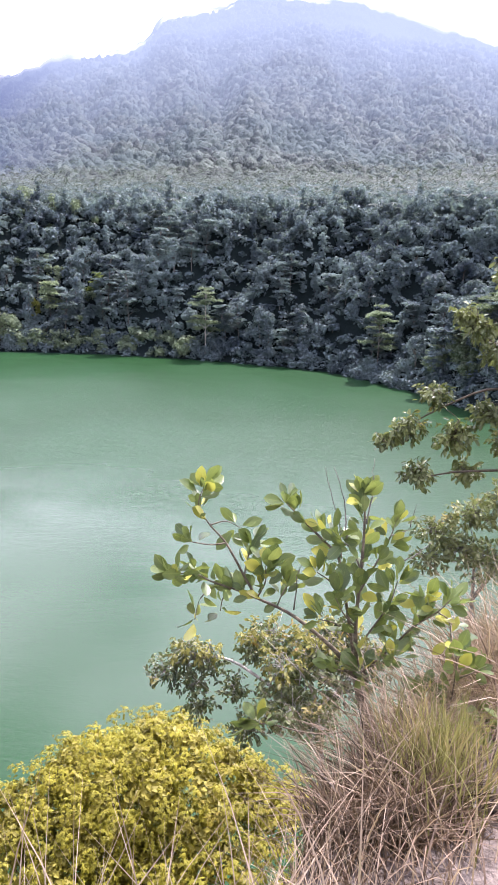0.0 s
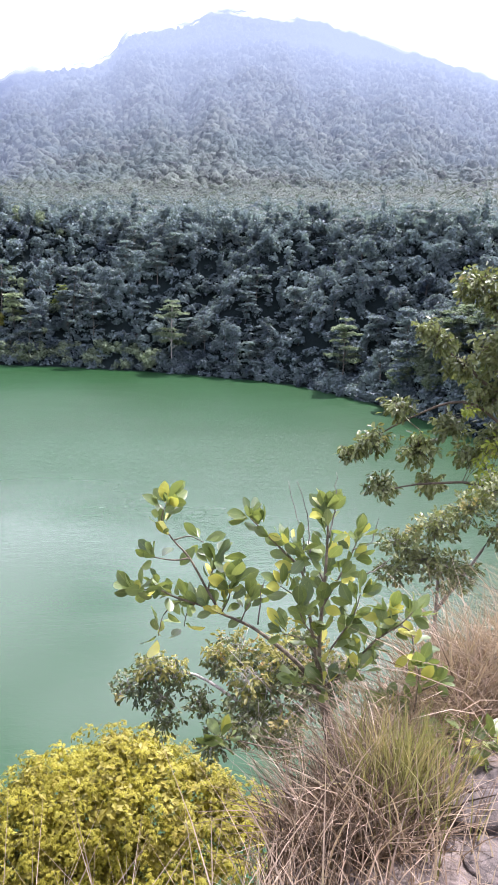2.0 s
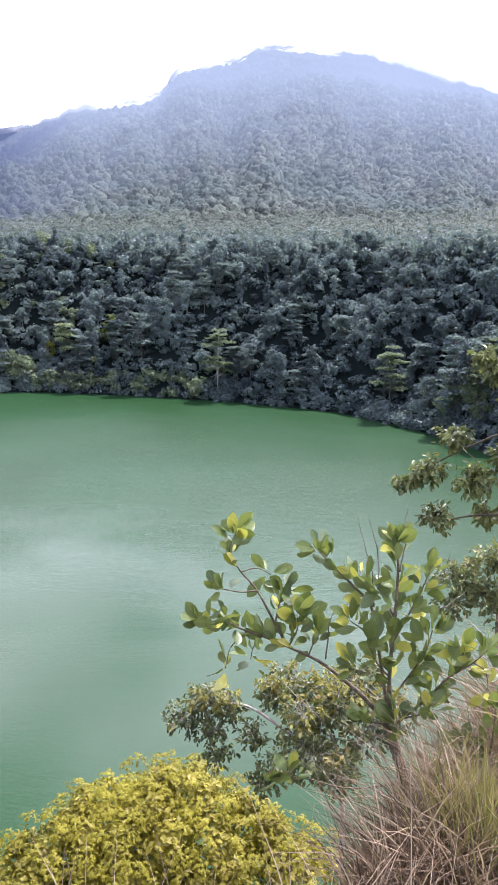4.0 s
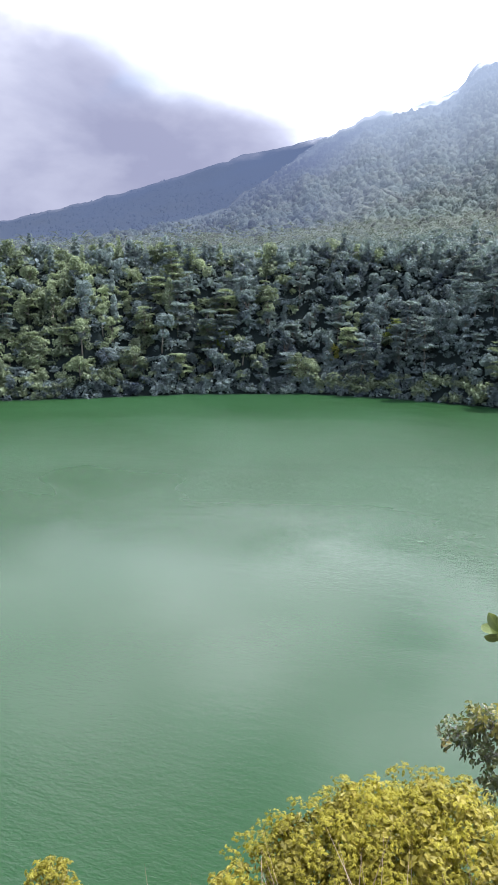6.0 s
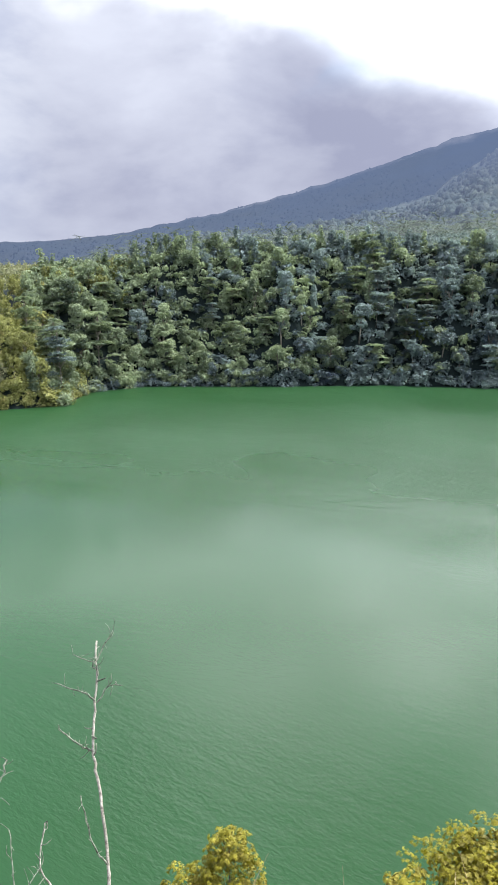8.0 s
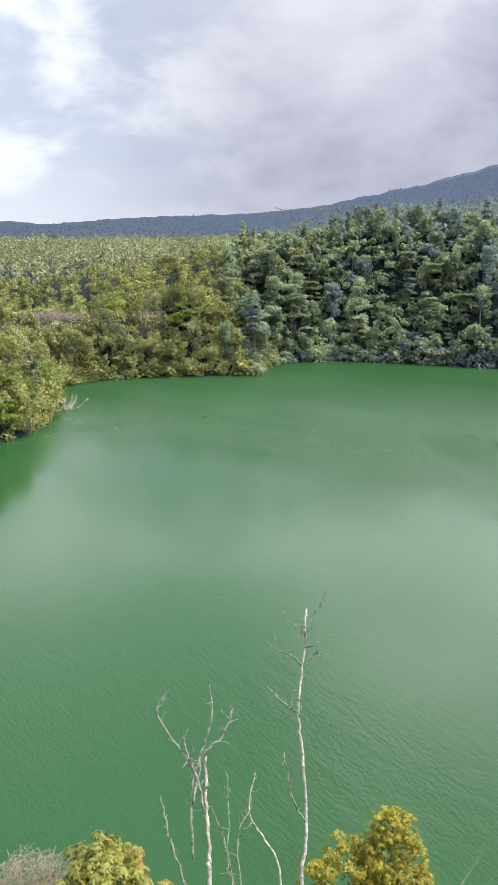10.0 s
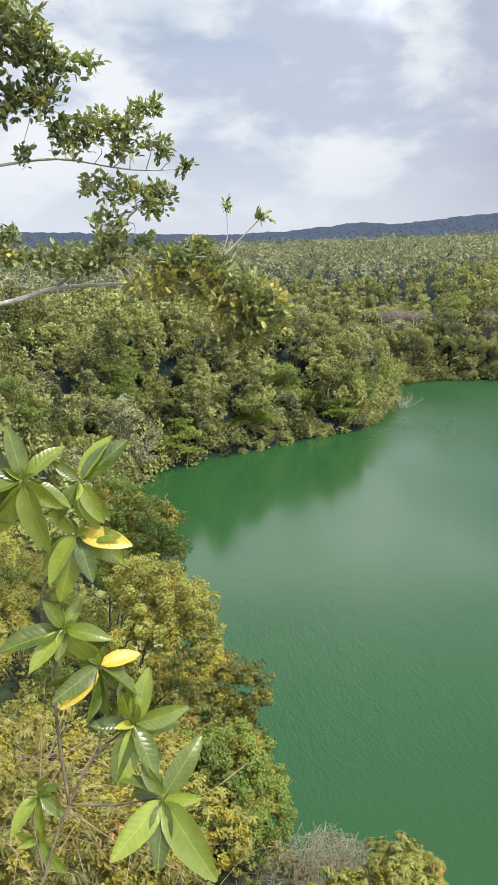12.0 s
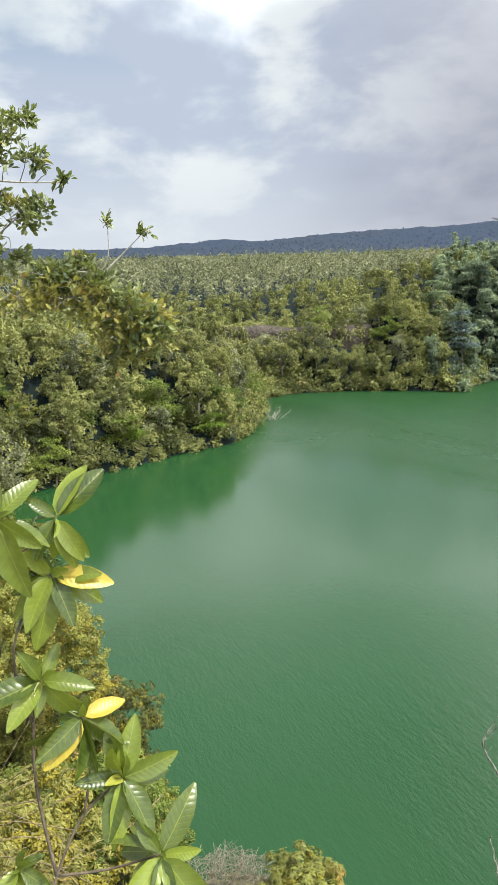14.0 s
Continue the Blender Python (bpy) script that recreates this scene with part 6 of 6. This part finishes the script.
dead_tree("broken white sapling with grey crooked branches at its head",
          [([(0, 0, 0), (-2.04, 1.32, 43.65), (-2.10, 1.36, 43.79), (-2.18, 1.41, 43.94), (-2.26, 1.46, 44.09)], 0.016),
           ([(-2.17, 1.39, 43.92), (-2.25, 1.40, 44.04), (-2.34, 1.38, 44.12), (-2.45, 1.35, 44.23), (-2.46, 1.41, 44.30)], 0.006),
           ([(-2.12, 1.30, 43.80), (-2.23, 1.37, 43.99), (-2.27, 1.43, 44.08), (-2.32, 1.53, 44.21), (-2.38, 1.56, 44.31)], 0.006),
           ([(-2.20, 1.36, 43.96), (-2.27, 1.45, 44.09), (-2.26, 1.54, 44.14), (-2.28, 1.61, 44.23)], 0.006),
           ([(-2.05, 1.24, 43.70), (-2.19, 1.24, 43.88), (-2.28, 1.26, 43.99)], 0.005), ([(-2.24, 1.40, 44.03), (-2.30, 1.40, 44.11), (-2.36, 1.41, 44.16)], 0.004)], 302, (-1.65, 0.85))
dead_tree("short forked dead stem leaning among thin twigs",
          [([(0, 0, 0), (-2.22, 1.84, 43.25), (-2.37, 1.86, 43.38), (-2.48, 1.85, 43.47), (-2.55, 1.94, 43.60)], 0.009),
           ([(-2.15, 1.75, 43.2), (-2.20, 1.54, 43.48), (-2.34, 1.63, 43.66), (-2.44, 1.69, 43.79)], 0.004),
           ([(-2.2, 1.6, 43.35), (-2.33, 1.67, 43.53), (-2.48, 1.85, 43.47)], 0.004), ([(-2.05, 1.5, 43.3), (-2.09, 1.48, 43.50), (-2.21, 1.53, 43.62), (-2.34, 1.54, 43.75)], 0.004)], 303, (-1.72, 1.2))


# ---------------------------------------------------------------- dry grass, stones and litter by the path
def blades(roots, length, lean, width, r, seg=5, spread=0.5, bias=(0, 0, 0)):
    """Bent tapering blades of grass from their roots."""
    k = len(roots)
    a = r.uniform(0, 2 * np.pi, k)
    out = np.column_stack([np.cos(a), np.sin(a), np.zeros(k)]) * (lean * r.uniform(0.2, 1.0, k))[:, None] * spread + np.asarray(bias)
    ln = (length * r.uniform(0.55, 1.2, k))[:, None]
    side = unit(np.cross(out + [1e-3, 0, 1.0], r.normal(size=(k, 3))))
    rows = []
    for i in range(seg + 1):
        u = i / seg
        p = roots + ln * (np.array([0, 0, 1.0]) * (u - 0.30 * u * u * np.linalg.norm(out, axis=1, keepdims=True)) + out * u * u)
        w = width * (1 - u) ** 0.6 * r.uniform(0.7, 1.3, (k, 1)) + 0.0004
        rows += [p - side * w / 2, p + side * w / 2]
    verts = np.stack(rows, 1).reshape(-1, 3)
    q = np.arange(k)[:, None] * 2 * (seg + 1)
    faces = np.vstack([q + [2 * i, 2 * i + 1, 2 * i + 3, 2 * i + 2] for i in range(seg)])
    return verts, faces


def grass(name, label, spots, mat, length, lean, width, seed, bias=(0, 0, 0), lift=0.0):
    r = R(seed)
    z = height(spots) - 0.02 + lift
    ob = new(name, mesh_of(name, *blades(np.column_stack([spots, z]), length, lean, width, r, 4, 1.0, bias), mat, True))
    tagged(ob, label, "grass", kind="stuff")


def patch(x, y, sx, sy, count, seed):
    r = R(seed)
    return np.column_stack([r.normal(x, sx, count), r.normal(y, sy, count)])


grass("dry_tussock", "dry straw-coloured tussock below the sapling", patch(0.43, 1.82, 0.12, 0.13, 1050, 401), OLDSTRAW, 0.29, 1.15, 0.0058, 411)
grass("green_tussock", "green and straw blades in the heart of the tussock", patch(0.59, 1.90, 0.075, 0.09, 620, 402), GREENGRASS, 0.36, 0.42, 0.0050, 412)
grass("pale_tussock", "long arching pale blades over the tussock", patch(0.42, 1.80, 0.13, 0.12, 150, 408), STRAW, 0.38, 1.2, 0.0046, 418)
grass("bent_grass", "fallen dead straw tangled round the tussock", patch(0.46, 2.00, 0.16, 0.20, 800, 403), OLDSTRAW, 0.26, 1.6, 0.0038, 413, lift=0.02)


grass("dead_straw", "matted pinkish straw behind the sapling's foot", patch(0.74, 2.46, 0.18, 0.13, 1100, 409), STRAW, 0.34, 1.3, 0.0044, 419)
grass("leaning_straw", "tall pale straw leaning out beside the sapling", patch(0.98, 2.80, 0.13, 0.15, 700, 430), STRAW, 0.52, 0.8, 0.0048, 431, (-0.2, -0.05, 0.0))


def dry_bank():
    r = R(404)
    x = r.uniform(0.92, 4.8, 12000)
    y = 1.75 + 0.62 * (x - 0.5) + r.normal(0.35, 0.55, 12000) + 0.25
    keep = y > 2.16 + 0.55 * np.maximum(x - 0.9, 0)
    spots = np.column_stack([x, y])[keep]
    grass("dry_grass_bank", "tall pinkish-straw dry grass along the rim", spots[::2], STRAW, 0.50, 0.9, 0.0055, 414, (-0.18, -0.08, 0.0))
    grass("matted_straw", "matted dead straw lying under the tall dry grass", spots[1::2], OLDSTRAW, 0.36, 1.7, 0.0055, 424, (-0.1, -0.1, 0.0), 0.03)


dry_bank()
grass("long_stalks", "long pale grass stalks at the rim's edge", patch(-0.30, 1.33, 0.32, 0.10, 170, 405), STRAW, 0.62, 0.55, 0.0055, 415, (0.0, 0.25, 0))
grass("edge_grass", "short dry grass along the drop", patch(-0.25, 1.45, 0.55, 0.14, 700, 406), STRAW, 0.28, 0.8, 0.004, 416, (0.0, 0.2, 0))
grass("slope_straw", "straw and dead stalks on the slope beside the path", patch(-1.9, 0.1, 0.5, 0.5, 500, 407), STRAW, 0.45, 0.7, 0.004, 417)


def stone(name, label, at, size, seed):
    r = R(seed)
    bm = bmesh.new()
    bmesh.ops.create_icosphere(bm, subdivisions=4, radius=1.0)
    for v in bm.verts:
        d = 1 + 0.28 * noise.noise(v.co * 1.3 + Vector((seed, 0, 0))) + 0.16 * noise.noise(v.co * 3.4 + Vector((0, seed, 0))) + 0.06 * noise.noise(v.co * 11)
        v.co = Vector((v.co.x * size[0], v.co.y * size[1], v.co.z * size[2])) * d
    me = bpy.data.meshes.new(name)
    bm.to_mesh(me)
    bm.free()
    me.materials.append(PATHROCK)
    me.polygons.foreach_set("use_smooth", [True] * len(me.polygons))
    ob = new(name, me)
    ob.location = (at[0], at[1], ground_at(*at) + size[2] * 0.25)
    ob.rotation_euler = (0, 0, r.uniform(0, 6))
    tagged(ob, label, "stone", group="stones by the path")


stone("stone", "rough grey-brown stone half buried in the path", (0.88, 1.83), (0.15, 0.085, 0.055), 1)
stone("stone", "flat grey stone set in the dusty path", (0.80, 1.64), (0.10, 0.07, 0.018), 2)
stone("stone", "small brown stone on the path's edge", (0.93, 2.03), (0.10, 0.06, 0.04), 3)
stone("pebble", "small loose pebble on the dusty path", (0.70, 1.72), (0.025, 0.02, 0.015), 4)


def litter():
    """A crumpled scrap of wrapper, white with a blue print."""
    white, n = material("wrapper_white")
    here = n.add("ShaderNodeTexCoord").outputs["Object"]
    blue = n.span(n.noise(here, 40.0, 2.0), 0.52, 0.58)
    body = n.add("ShaderNodeBsdfPrincipled", {"Base Color": n.mix(blue, rgb(0.75, 0.76, 0.78), rgb(0.10, 0.28, 0.62)), "Roughness": 0.3})
    n.add("ShaderNodeOutputMaterial", {"Surface": body.outputs[0]})
    r = R(9)
    k = 6
    gx, gy = np.meshgrid(np.linspace(-0.028, 0.028, k), np.linspace(-0.02, 0.02, k), indexing="ij")
    verts = np.column_stack([gx.ravel(), gy.ravel(), np.abs(r.normal(0.006, 0.007, k * k))])
    i = np.arange(k * k).reshape(k, k)
    faces = np.stack([i[:-1, :-1], i[1:, :-1], i[1:, 1:], i[:-1, 1:]], -1).reshape(-1, 4)
    ob = new("wrapper", mesh_of("wrapper", verts, faces, white))
    ob.location = (0.72, 1.84, ground_at(0.72, 1.84) + 0.004)
    tagged(ob, "crumpled white and blue wrapper lying on dry ground", "litter")


litter()


def dry_stems():
    """Long dead stems and creepers lying over the thicket below the path."""
    r = R(420)
    runs = []
    for _ in range(150):
        x = r.uniform(-9.5, -3.4)
        y = -0.9 + 0.09 * (x + 4) + r.normal(0, 0.55)
        z = np.interp(x, [-9.5, -7.0, -4.6, -3.4], [39.6, 40.7, 42.5, 42.9]) + r.uniform(-0.25, 0.35)
        size = -x / 5.5
        way = unit(np.array([r.normal(0, 0.6), r.normal(0.2, 1.0), r.normal(0.1, 0.5)])) * r.uniform(0.35, 0.8) * size
        a = np.array([x, y, z])
        runs.append((smooth_run([a - way, a - way * 0.3 + r.normal(0, 0.05, 3), a + way * 0.4 + r.normal(0, 0.06, 3), a + way + [0, 0, -0.12]], 4), 0.0042 * size, 0.0016 * size))
    ob = new("dry_stems", mesh_of("dry_stems", *tubes(runs, 5), STEM, True))
    tagged(ob, "dead straw-coloured stems tangled over the thicket", "dead stems", kind="stuff")


STEM = bark("dry_stem", (0.13, 0.095, 0.05), (0.36, 0.28, 0.16), 20.0)
dry_stems()
